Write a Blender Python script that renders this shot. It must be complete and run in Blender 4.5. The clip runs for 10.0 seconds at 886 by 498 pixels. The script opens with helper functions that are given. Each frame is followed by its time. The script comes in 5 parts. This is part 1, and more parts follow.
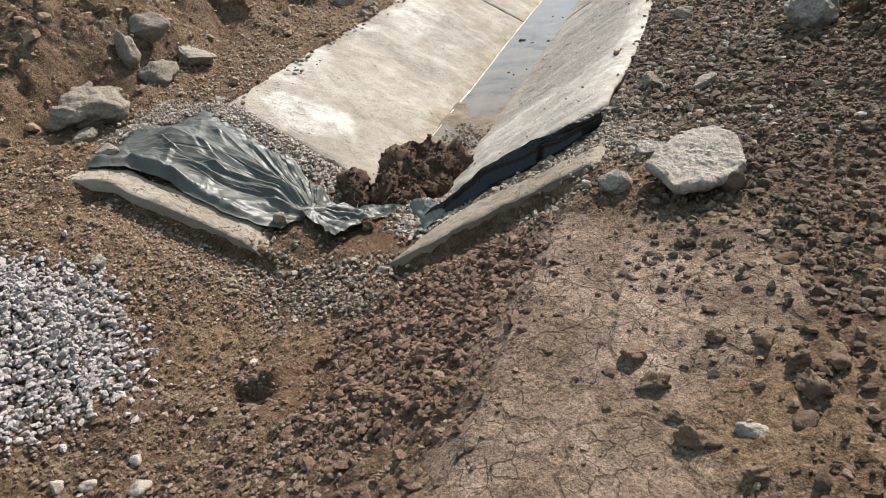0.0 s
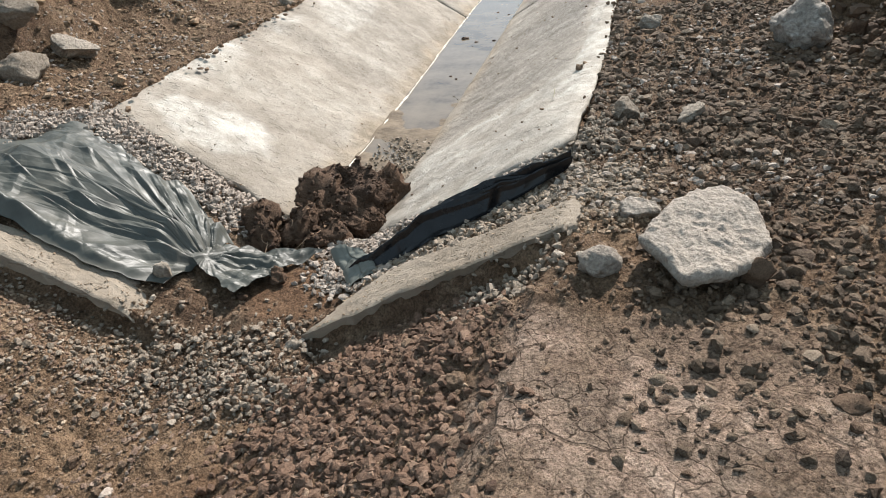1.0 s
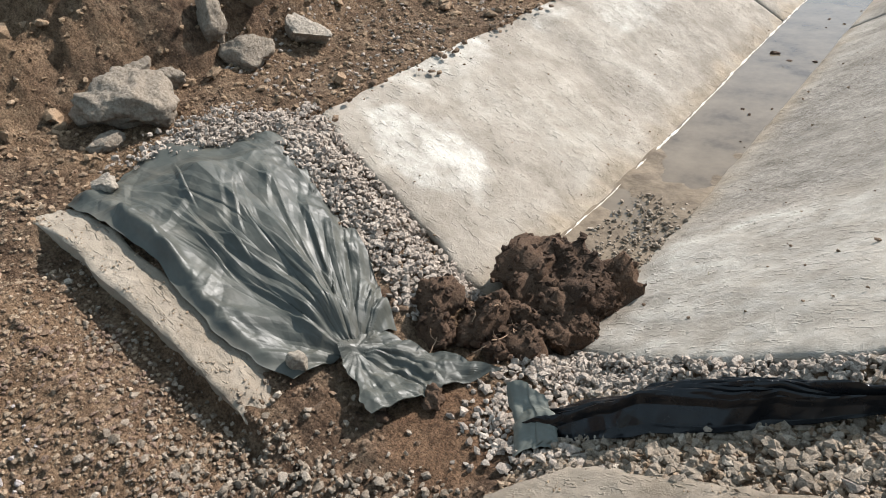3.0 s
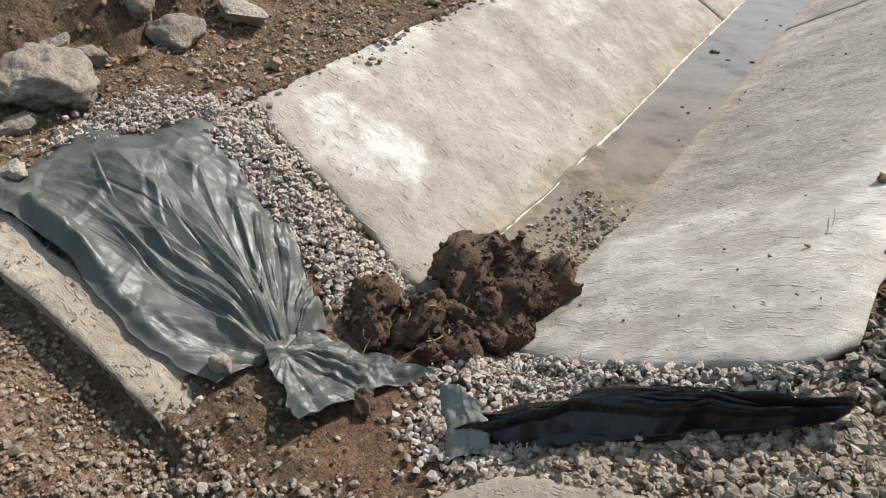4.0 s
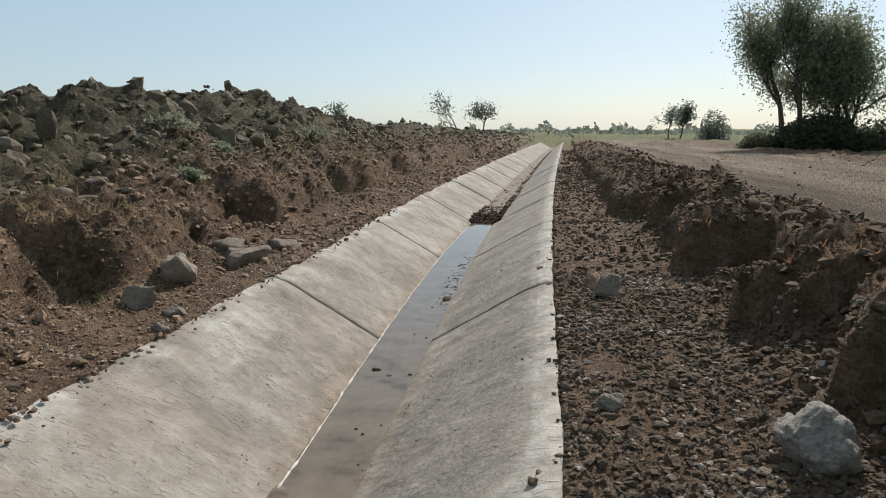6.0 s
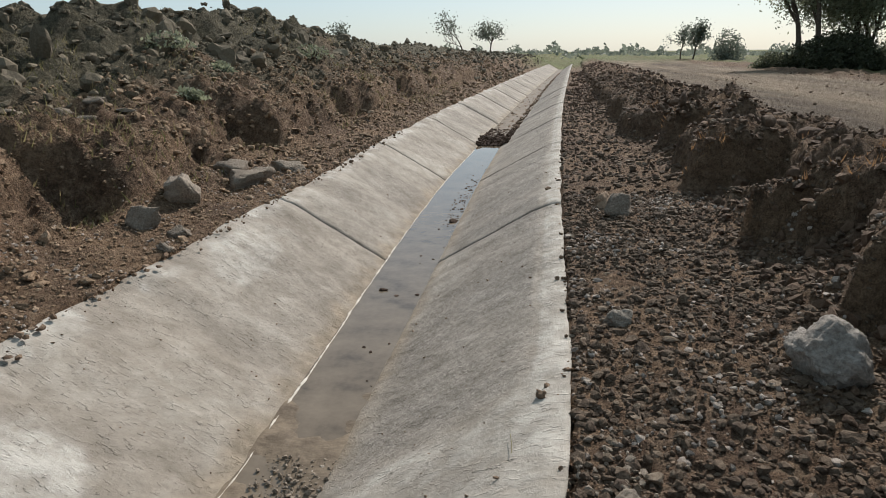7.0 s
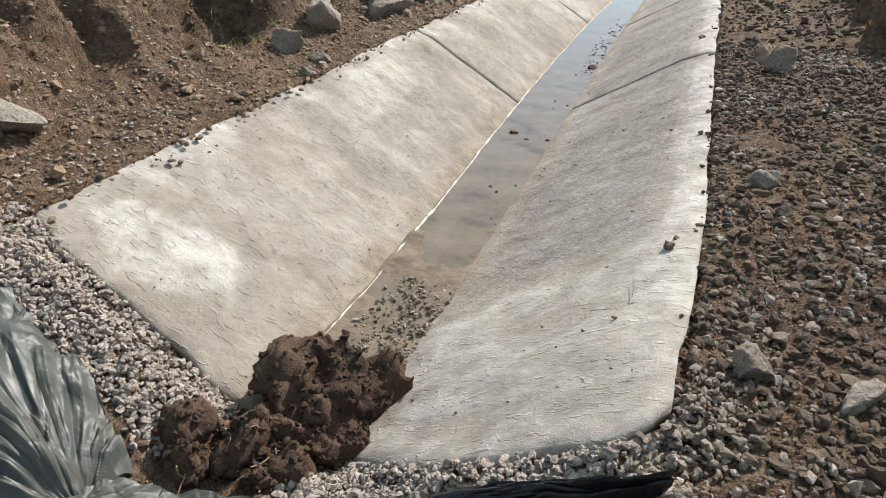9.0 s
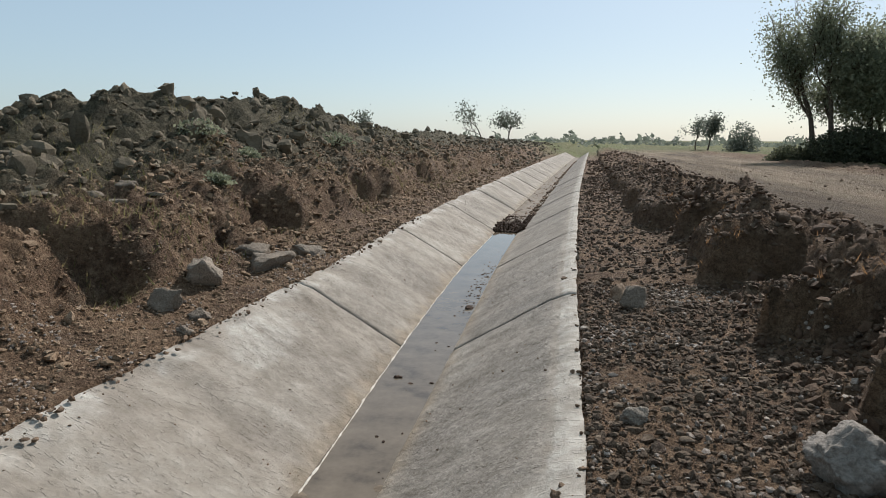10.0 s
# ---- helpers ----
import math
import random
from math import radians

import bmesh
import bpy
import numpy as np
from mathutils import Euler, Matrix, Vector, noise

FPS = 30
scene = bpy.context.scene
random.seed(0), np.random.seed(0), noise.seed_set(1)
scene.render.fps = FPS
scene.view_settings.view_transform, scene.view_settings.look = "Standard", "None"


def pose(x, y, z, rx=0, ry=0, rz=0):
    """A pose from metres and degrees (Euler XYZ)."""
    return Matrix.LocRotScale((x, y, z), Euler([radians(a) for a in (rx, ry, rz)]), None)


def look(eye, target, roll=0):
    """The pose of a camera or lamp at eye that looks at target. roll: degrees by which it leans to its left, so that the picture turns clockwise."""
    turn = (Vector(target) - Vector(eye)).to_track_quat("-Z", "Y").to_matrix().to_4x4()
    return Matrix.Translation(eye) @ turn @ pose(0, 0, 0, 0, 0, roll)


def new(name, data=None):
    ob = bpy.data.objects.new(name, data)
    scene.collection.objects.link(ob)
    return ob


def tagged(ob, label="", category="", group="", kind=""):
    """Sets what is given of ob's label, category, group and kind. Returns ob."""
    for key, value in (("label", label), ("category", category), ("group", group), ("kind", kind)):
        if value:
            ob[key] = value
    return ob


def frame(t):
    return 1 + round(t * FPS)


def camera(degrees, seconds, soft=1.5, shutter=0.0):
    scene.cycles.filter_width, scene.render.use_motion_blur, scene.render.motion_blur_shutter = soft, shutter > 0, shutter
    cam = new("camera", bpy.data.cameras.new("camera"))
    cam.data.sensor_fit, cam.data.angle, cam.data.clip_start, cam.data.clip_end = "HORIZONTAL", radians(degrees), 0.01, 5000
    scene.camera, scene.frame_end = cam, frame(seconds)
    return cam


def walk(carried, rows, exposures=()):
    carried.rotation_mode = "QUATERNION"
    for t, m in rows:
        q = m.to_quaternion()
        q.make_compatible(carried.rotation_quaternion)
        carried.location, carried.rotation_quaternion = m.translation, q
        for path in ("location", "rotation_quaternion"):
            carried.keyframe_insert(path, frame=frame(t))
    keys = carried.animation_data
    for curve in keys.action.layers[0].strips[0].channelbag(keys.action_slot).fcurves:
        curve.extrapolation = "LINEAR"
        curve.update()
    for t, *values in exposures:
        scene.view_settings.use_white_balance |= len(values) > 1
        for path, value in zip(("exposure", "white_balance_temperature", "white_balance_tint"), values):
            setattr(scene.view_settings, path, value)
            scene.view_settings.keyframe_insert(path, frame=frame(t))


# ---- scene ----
cam = camera(65.9, 10.0, 0.95)
PATH = [
    (0, (2.369, -2.222, 1.651), (1.624, -0.652, 0.661), -9.6),
    (0.2, (2.308, -2.036, 1.624), (1.611, -0.467, 0.600), -8.8),
    (0.5, (2.217, -1.758, 1.584), (1.589, -0.128, 0.610), -4.3),
    (0.7, (2.137, -1.557, 1.573), (1.577, 0.121, 0.641), -4.2),
    (1, (2.017, -1.256, 1.556), (1.457, 0.353, 0.508), -5.7),
    (1.1, (1.981, -1.158, 1.544), (1.384, 0.452, 0.519), -6.9),
    (1.2, (1.976, -1.025, 1.527), (1.405, 0.505, 0.373), -8.3),
    (1.3, (1.947, -0.941, 1.531), (1.402, 0.602, 0.382), -4.7),
    (1.5, (1.890, -0.773, 1.540), (1.350, 0.734, 0.341), -6.1),
    (1.8, (1.775, -0.576, 1.550), (1.154, 0.876, 0.323), -5.8),
    (2, (1.698, -0.445, 1.556), (0.914, 0.985, 0.398), -4.2),
    (2.2, (1.629, -0.348, 1.608), (0.666, 1.067, 0.574), -4.1),
    (3.3, (1.548, 0.194, 1.625), (0.405, 1.399, 0.510), -6.2),
    (3.5, (1.540, 0.214, 1.623), (0.470, 1.477, 0.501), -4.6),
    (3.8, (1.528, 0.213, 1.621), (0.537, 1.516, 0.472), -1.9),
    (4, (1.520, 0.212, 1.619), (0.518, 1.514, 0.477), -2.0),
    (4.5, (1.509, 0.187, 1.622), (0.440, 1.460, 0.509), -2.1),
    (4.7, (1.531, 0.228, 1.624), (0.553, 1.649, 0.612), 0.3),
    (4.8, (1.532, 0.253, 1.651), (0.638, 1.764, 0.692), 1.1),
    (5, (1.535, 0.304, 1.704), (0.805, 2.002, 0.940), 1.4),
    (5.2, (1.546, 0.310, 1.736), (0.929, 2.123, 1.159), 0.3),
    (5.5, (1.563, 0.320, 1.784), (1.114, 2.225, 1.376), -0.4),
    (5.7, (1.585, 0.326, 1.815), (1.247, 2.271, 1.496), -0.1),
    (6.8, (1.571, 0.434, 1.738), (1.223, 2.335, 1.223), -1.3),
    (7, (1.563, 0.432, 1.719), (1.214, 2.323, 1.168), -0.7),
    (7.2, (1.555, 0.428, 1.704), (1.204, 2.310, 1.128), 0.4),
    (7.5, (1.542, 0.421, 1.681), (1.094, 2.223, 0.937), 0.4),
    (7.8, (1.528, 0.405, 1.677), (0.977, 2.149, 0.867), 0.4),
    (8, (1.518, 0.395, 1.675), (0.992, 2.150, 0.873), 1.7),
    (8.3, (1.516, 0.386, 1.666), (0.932, 2.085, 0.788), 0.8),
    (8.5, (1.515, 0.380, 1.660), (0.902, 2.034, 0.718), 0.4),
    (9, (1.515, 0.370, 1.659), (0.877, 2.006, 0.703), 0.6),
    (9.5, (1.528, 0.382, 1.695), (0.889, 2.113, 0.923), 0.2),
    (9.7, (1.545, 0.376, 1.738), (0.948, 2.203, 1.185), -0.0),
    (10, (1.570, 0.367, 1.803), (1.166, 2.300, 1.486), 0.3),
]
LIGHT = [(0, 0.92, 6550), (2.0, 0.95, 6500), (3.5, 0.87, 6400), (4.6, 0.87, 6400), (5.0, 0.75, 6450), (5.2, 0.45, 6450), (5.5, 0.17, 6450), (5.9, 0.15, 6450), (6.8, 0.13, 6500), (7.2, 0.14, 6500), (7.5, 0.28, 6500), (7.75, 0.62, 6450), (8.0, 0.74, 6450), (8.5, 0.72, 6450), (9.4, 0.76, 6380), (9.7, 0.4, 6380), (10, 0.1, 6400)]
walk(cam, [(t, look(eye, target, roll)) for t, eye, target, roll in PATH], [(t, stops, kelvin, 12) for t, stops, kelvin in LIGHT])

# ---- world and sun ----
SUN_UP, SUN_EAST = 39.0, 16.0
world = bpy.data.worlds.new("world")
scene.world = world
world.use_nodes = True
wn = world.node_tree.nodes
sky = wn.new("ShaderNodeTexSky")
sky.sky_type, sky.sun_disc = "NISHITA", False
sky.sun_elevation, sky.sun_rotation = radians(SUN_UP), radians(SUN_EAST)
sky.air_density, sky.dust_density, sky.ozone_density = 0.9, 1.0, 3.0
wn["Background"].inputs["Strength"].default_value = 0.083
haze = wn.new("ShaderNodeMix")
haze.data_type = "RGBA"
haze.inputs[0].default_value, haze.inputs[7].default_value = 0.44, (7.0, 9.1, 9.6, 1)
world.node_tree.links.new(sky.outputs[0], haze.inputs[6])
world.node_tree.links.new(haze.outputs[2], wn["Background"].inputs["Color"])
sun_data = bpy.data.lights.new("sun", "SUN")
sun_data.energy, sun_data.angle, sun_data.color = 5.0, radians(0.55), (1.0, 0.955, 0.89)
sun = new("sun", sun_data)
to_sun = Vector((math.sin(radians(SUN_EAST)) * math.cos(radians(SUN_UP)), math.cos(radians(SUN_EAST)) * math.cos(radians(SUN_UP)), math.sin(radians(SUN_UP))))
sun.matrix_world = look(to_sun * 60, (0, 0, 0))

# ---- shape of the land ----
def hash2(i, j, seed):
    n = (i * 374761393 + j * 668265263 + seed * 1442695041) & 0x7FFFFFFF
    n = ((n ^ (n >> 13)) * 1274126177) & 0x7FFFFFFF
    n = ((n ^ (n >> 15)) * 461845907) & 0x7FFFFFFF
    return ((n ^ (n >> 14)) & 0xFFFF) / 65535.0


def vnoise(x, y, seed=0):
    """Smooth value noise from -1 to 1, one lump a unit."""
    i, j = np.floor(x).astype(np.int64), np.floor(y).astype(np.int64)
    u, v = x - i, y - j
    u, v = u * u * (3 - 2 * u), v * v * (3 - 2 * v)
    a, b = hash2(i, j, seed), hash2(i + 1, j, seed)
    c, d = hash2(i, j + 1, seed), hash2(i + 1, j + 1, seed)
    return 2 * ((a * (1 - u) + b * u) * (1 - v) + (c * (1 - u) + d * u) * v) - 1


def fbm(x, y, size, octaves, seed=0, gain=0.5):
    total, amp, s = 0, 1.0, 1.0 / size
    for k in range(octaves):
        ca, sa = math.cos(0.6 + k), math.sin(0.6 + k)
        total = total + amp * vnoise((x * ca - y * sa) * s + 7.3 * k, (x * sa + y * ca) * s - 3.1 * k, seed + k)
        amp, s = amp * gain, s * 2.03
    return total


def cells(x, y, size, seed=0):
    """Distance to the nearest and second nearest of scattered seeds, in units of size."""
    x, y = x / size, y / size
    i, j = np.floor(x).astype(np.int64), np.floor(y).astype(np.int64)
    d1, d2 = np.full(np.shape(x), 9.0), np.full(np.shape(x), 9.0)
    for di in (-1, 0, 1):
        for dj in (-1, 0, 1):
            a, b = i + di, j + dj
            d = np.hypot(a + hash2(a, b, seed) - x, b + hash2(a, b, seed + 91) - y)
            d2 = np.minimum(d2, np.maximum(d1, d))
            d1 = np.minimum(d1, d)
    return d1, d2


def step(a, b, x):
    u = np.clip((x - a) / (b - a), 0, 1)
    return u * u * (3 - 2 * u)


BEND_Y = (-50, 2.8, 4.5, 8.6, 14, 20, 27, 42, 70, 100, 140)
RIM_L = (-1.85, -1.85, -1.95, -1.98, -2.25, -2.36, -2.43, -2.44, -2.2, -1.74, -0.6)
RIM_R = (1.62, 1.62, 1.62, 1.5, 1.42, 1.36, 1.34, 1.38, 1.5, 1.69, 2.6)
BED_L = (-0.31, -0.31, -0.36, -0.62, -0.84, -0.87, -0.88, -0.86, -0.6, -0.2, 0.9)
BED_R = (0.16, 0.16, 0.13, -0.02, -0.22, -0.33, -0.34, -0.33, -0.1, 0.3, 1.4)
BED_Z = -0.80


def bend(row, y):
    return sum(np.interp(y + k, BEND_Y, row) for k in (-1.2, 0, 1.2)) / 3


# the broken near end of the lining, from rim to rim
LIP_X = (-2.0, -1.87, -1.56, -1.06, -0.8, -0.31, 0.16, 0.24, 0.48, 0.7, 1.08, 1.34, 1.45, 1.56, 1.68)
LIP_Y = (2.73, 2.70, 2.67, 2.57, 2.52, 2.52, 2.43, 2.39, 2.28, 2.22, 2.18, 2.17, 2.19, 2.28, 2.45)


def lip_y(x):
    return np.interp(x, LIP_X, LIP_Y)


def lining_z(x, y):
    """Top of the concrete channel, cut off at the rims."""
    rl, rr, bl, br = bend(RIM_L, y) + 0.05, bend(RIM_R, y) - 0.17, bend(BED_L, y), bend(BED_R, y)
    return np.minimum(np.maximum(BED_Z, np.maximum(BED_Z + (bl - x) / (bl - rl) * -BED_Z, BED_Z + (x - br) / (rr - br) * -BED_Z)), 0)


def old_cut_z(x, y):
    """The unlined cut in front of the channel, filled up towards the crossing."""
    floor = -0.64 + 0.13 * step(0.8, -1.6, y)
    z = np.maximum(floor, np.maximum(-0.545 + (-0.43 - x) * 0.465, -0.63 + (x - 0.4) * 0.5))
    return np.minimum(z, 0)


RIDGE_Y = (-30, 0, 9, 10.5, 11.5, 12.2, 13.6, 15.2, 17.3, 19, 20.5, 23.5, 27, 35, 38, 42, 60, 100, 200)
RIDGE_Z = (1.2, 1.6, 2.0, 2.2, 2.4, 2.55, 2.9, 2.48, 2.9, 2.7, 2.95, 2.62, 2.42, 2.12, 2.05, 2.25, 1.95, 1.5, 0.6)
# how far from the rim the cut face of each bank stands, with the bays dug into it
FACE_L_Y = (-9, 2.0, 4.2, 4.6, 4.8, 5.5, 5.9, 6.5, 6.75, 8.4, 9.6, 11.3, 11.6, 14.2, 15.2, 17.2, 17.5, 20, 22, 24.4, 24.8, 60)
FACE_L = (1.0, 1.0, 0.85, 1.1, 0.8, 0.85, 1.45, 1.6, 1.05, 1.2, 1.5, 2.0, 1.25, 1.2, 1.6, 1.8, 1.25, 1.3, 1.7, 1.9, 1.3, 1.4)
FACE_R_Y = (-9, 2.5, 3.6, 4.55, 4.7, 5.4, 6.0, 6.2, 6.45, 6.55, 6.7, 8.9, 9.1, 10.5, 12.3, 12.5, 14.0, 14.2, 20, 40)
FACE_R = (2.0, 1.95, 2.0, 2.2, 1.72, 2.0, 2.3, 2.0, 2.0, 1.72, 2.45, 2.5, 1.4, 1.5, 2.2, 1.5, 1.8, 1.3, 1.25, 1.1)


def banks_z(x, y):
    rl, rr = bend(RIM_L, y), bend(RIM_R, y)
    wob = 0.26 * fbm(x * 0.8 + 50, y, 1.1, 3, 5, 0.5)
    skew = 0.16 * fbm(x, y * 0.5, 0.8, 2, 6)
    al, ar = rl - x, x - rr
    dl = al - np.interp(y + skew, FACE_L_Y, FACE_L) + wob * step(0.4, 1.0, al)
    dr = ar - np.interp(y + skew, FACE_R_Y, FACE_R) + wob * step(0.8, 1.5, ar)
    low = step(-3.5, 4.0, y)
    shelf = np.interp(al, (0, 0.35, 1.0, 2.0), (0.0, 0.06, 0.17, 0.26))
    left = shelf + np.interp(dl, (-0.4, 0.0, 0.16, 0.34, 0.8, 1.8, 3.2), (0.0, 0.08, 0.33, 0.46, 0.60, 0.78, 0.86)) * (1.0 + 0.25 * step(9, 12, y))
    left = left * (0.45 + 0.55 * low)
    ridge = np.interp(y, RIDGE_Y, RIDGE_Z) - 1.52
    heap = al + 0.5 * wob
    left = left + np.interp(heap, (3.0, 5.2, 6.4, 8.5, 11.0, 30, 80), (0, 1, 1, 0.35, 0.0, -0.4, -1.0)) * np.where(heap > 11, 1.0, ridge)
    stony = np.interp(ar, (0, 1.0, 2.0, 3.0), (0.0, 0.03, 0.10, 0.16))
    right = np.where(dr < 0.9, stony, 0.13) + np.interp(dr, (-0.4, 0.0, 0.10, 0.22, 0.65, 1.3, 2.2), (0.0, 0.07, 0.42, 0.52, 0.58, 0.55, 0.47))
    right = np.where(ar > 8, np.interp(ar, (8, 11, 16, 60, 200), (0.6, 0.6, 0.45, 0.1, 0.0)), right)
    for hx, hy, high, wide in ((3.6, 10.0, 0.16, 0.6), (4.6, 14.8, 0.25, 0.7), (4.0, 7.2, 0.12, 0.5), (4.2, 5.6, 0.12, 0.5), (3.4, 17.5, 0.2, 1.0)):
        right = right + high * np.exp(-((x - hx) ** 2 + (y - hy) ** 2) / wide ** 2)
    return np.where(al > 0, left, np.where(ar > 0, right, 0.0))


def base_z(x, y):
    lip = lip_y(x)
    new = step(lip - 0.32, lip - 0.03, y)
    cut = old_cut_z(x, y) * (1 - new) + (lining_z(x, y) - 0.042) * new
    rl, rr = bend(RIM_L, y), bend(RIM_R, y)
    inside = np.where(y > lip - 0.05, (x > rl - 0.02) & (x < rr + 0.02), (x > rl) & (x < rr))
    far = step(105, 130, y)
    return np.where(inside, cut * (1 - far), banks_z(x, y))

# ---- materials ----
class Nodes:
    """A short way to write a node material on world coordinates."""

    def __init__(self, name, rough=0.9, spec=0.3):
        self.mat = bpy.data.materials.new(name)
        self.mat.use_nodes = True
        self.tree = self.mat.node_tree
        self.bsdf = self.tree.nodes["Principled BSDF"]
        self.bsdf.inputs["Roughness"].default_value = rough
        self.bsdf.inputs["Specular IOR Level"].default_value = spec
        self.geo = self.tree.nodes.new("ShaderNodeNewGeometry")
        self.info = self.tree.nodes.new("ShaderNodeObjectInfo")

    def link(self, a, b):
        self.tree.links.new(a, b)

    def noise(self, size, detail=4, rough=0.55, warp=0.0, stretch=None):
        n = self.tree.nodes.new("ShaderNodeTexNoise")
        n.inputs["Scale"].default_value, n.inputs["Detail"].default_value = 1.0 / size, detail
        n.inputs["Roughness"].default_value, n.inputs["Distortion"].default_value = rough, warp
        source = self.geo.outputs["Position"]
        if stretch:
            m = self.tree.nodes.new("ShaderNodeMapping")
            m.inputs["Scale"].default_value, m.inputs["Rotation"].default_value = stretch[:3], (0, 0, stretch[3])
            self.link(source, m.inputs["Vector"])
            source = m.outputs[0]
        self.link(source, n.inputs["Vector"])
        return n.outputs["Fac"]

    def ramp(self, fac, *stops):
        r = self.tree.nodes.new("ShaderNodeValToRGB")
        while len(r.color_ramp.elements) < len(stops):
            r.color_ramp.elements.new(0.5)
        for e, (p, c) in zip(r.color_ramp.elements, stops):
            e.position, e.color = p, (*c, 1) if len(c) == 3 else c
        self.link(fac, r.inputs["Fac"])
        return r.outputs["Color"]

    def mix(self, fac, a, b, how="MIX"):
        m = self.tree.nodes.new("ShaderNodeMix")
        m.data_type, m.blend_type = "RGBA", how
        for sock, v in ((m.inputs[0], fac), (m.inputs[6], a), (m.inputs[7], b)):
            if hasattr(v, "is_output"):
                self.link(v, sock)
            else:
                sock.default_value = v if isinstance(v, float) else (*v, 1)
        return m.outputs[2]

    def math(self, how, a, b=0.0):
        m = self.tree.nodes.new("ShaderNodeMath")
        m.operation = how
        for sock, v in zip(m.inputs, (a, b)):
            if hasattr(v, "is_output"):
                self.link(v, sock)
            else:
                sock.default_value = v
        return m.outputs[0]

    def cracks(self, size, width):
        """1 along the borders of wandering polygons."""
        warp = self.tree.nodes.new("ShaderNodeTexNoise")
        warp.inputs["Scale"].default_value = 1.4 / size
        self.link(self.geo.outputs["Position"], warp.inputs["Vector"])
        shift = self.tree.nodes.new("ShaderNodeVectorMath")
        shift.operation = "MULTIPLY_ADD"
        self.link(warp.outputs["Color"], shift.inputs[0])
        shift.inputs[1].default_value = (size * 0.7,) * 3
        self.link(self.geo.outputs["Position"], shift.inputs[2])
        v = self.tree.nodes.new("ShaderNodeTexVoronoi")
        v.feature, v.voronoi_dimensions = "DISTANCE_TO_EDGE", "2D"
        v.inputs["Scale"].default_value = 1 / size
        self.link(shift.outputs[0], v.inputs["Vector"])
        broken = self.ramp(self.noise(size * 2.2, 3), (0.38, (0, 0, 0)), (0.52, (1, 1, 1)))
        line = self.ramp(v.outputs["Distance"], (0.0, (1, 1, 1)), (width, (1, 1, 1)), (width * 2.2, (0, 0, 0)))
        return self.math("MULTIPLY", line, broken)

    def layer(self, name):
        a = self.tree.nodes.new("ShaderNodeAttribute")
        a.attribute_name = name
        return a.outputs["Fac"]

    def bump(self, height, distance, strength=1.0, under=None):
        b = self.tree.nodes.new("ShaderNodeBump")
        b.inputs["Distance"].default_value, b.inputs["Strength"].default_value = distance, strength
        self.link(height, b.inputs["Height"])
        if under:
            self.link(under, b.inputs["Normal"])
        return b.outputs[0]

    def done(self, color, normal=None, rough=None):
        if hasattr(color, "is_output"):
            self.link(color, self.bsdf.inputs["Base Color"])
        else:
            self.bsdf.inputs["Base Color"].default_value = (*color, 1)
        if normal:
            self.link(normal, self.bsdf.inputs["Normal"])
        if rough:
            self.link(rough, self.bsdf.inputs["Roughness"])
        return self.mat


def pebble_material(name, dark, mid, light, island=True, grain=0.006):
    """Stones or clods: each one takes a tone of its own, with grain and dust."""
    n = Nodes(name, 0.92, 0.2)
    tone = n.geo.outputs["Random Per Island"] if island else n.info.outputs["Random"]
    c = n.ramp(tone, (0.0, dark), (0.5, mid), (0.88, mid), (1.0, light))
    c = n.mix(n.ramp(n.noise(0.03, 5), (0.35, (0, 0, 0)), (0.7, (1, 1, 1))), c, n.mix(0.4, c, light))
    c = n.mix(0.7, c, n.ramp(n.noise(grain, 4, 0.65), (0.32, (0.45, 0.43, 0.42)), (0.56, (1.0, 1.0, 1.0)), (0.75, (1.2, 1.2, 1.2))), "MULTIPLY")
    return n.done(c, n.bump(n.noise(grain * 1.6, 5, 0.7), grain * 1.6, 1.0))


SOIL_DARK, SOIL_MID, SOIL_PALE = (0.076, 0.046, 0.030), (0.175, 0.113, 0.074), (0.31, 0.222, 0.150)


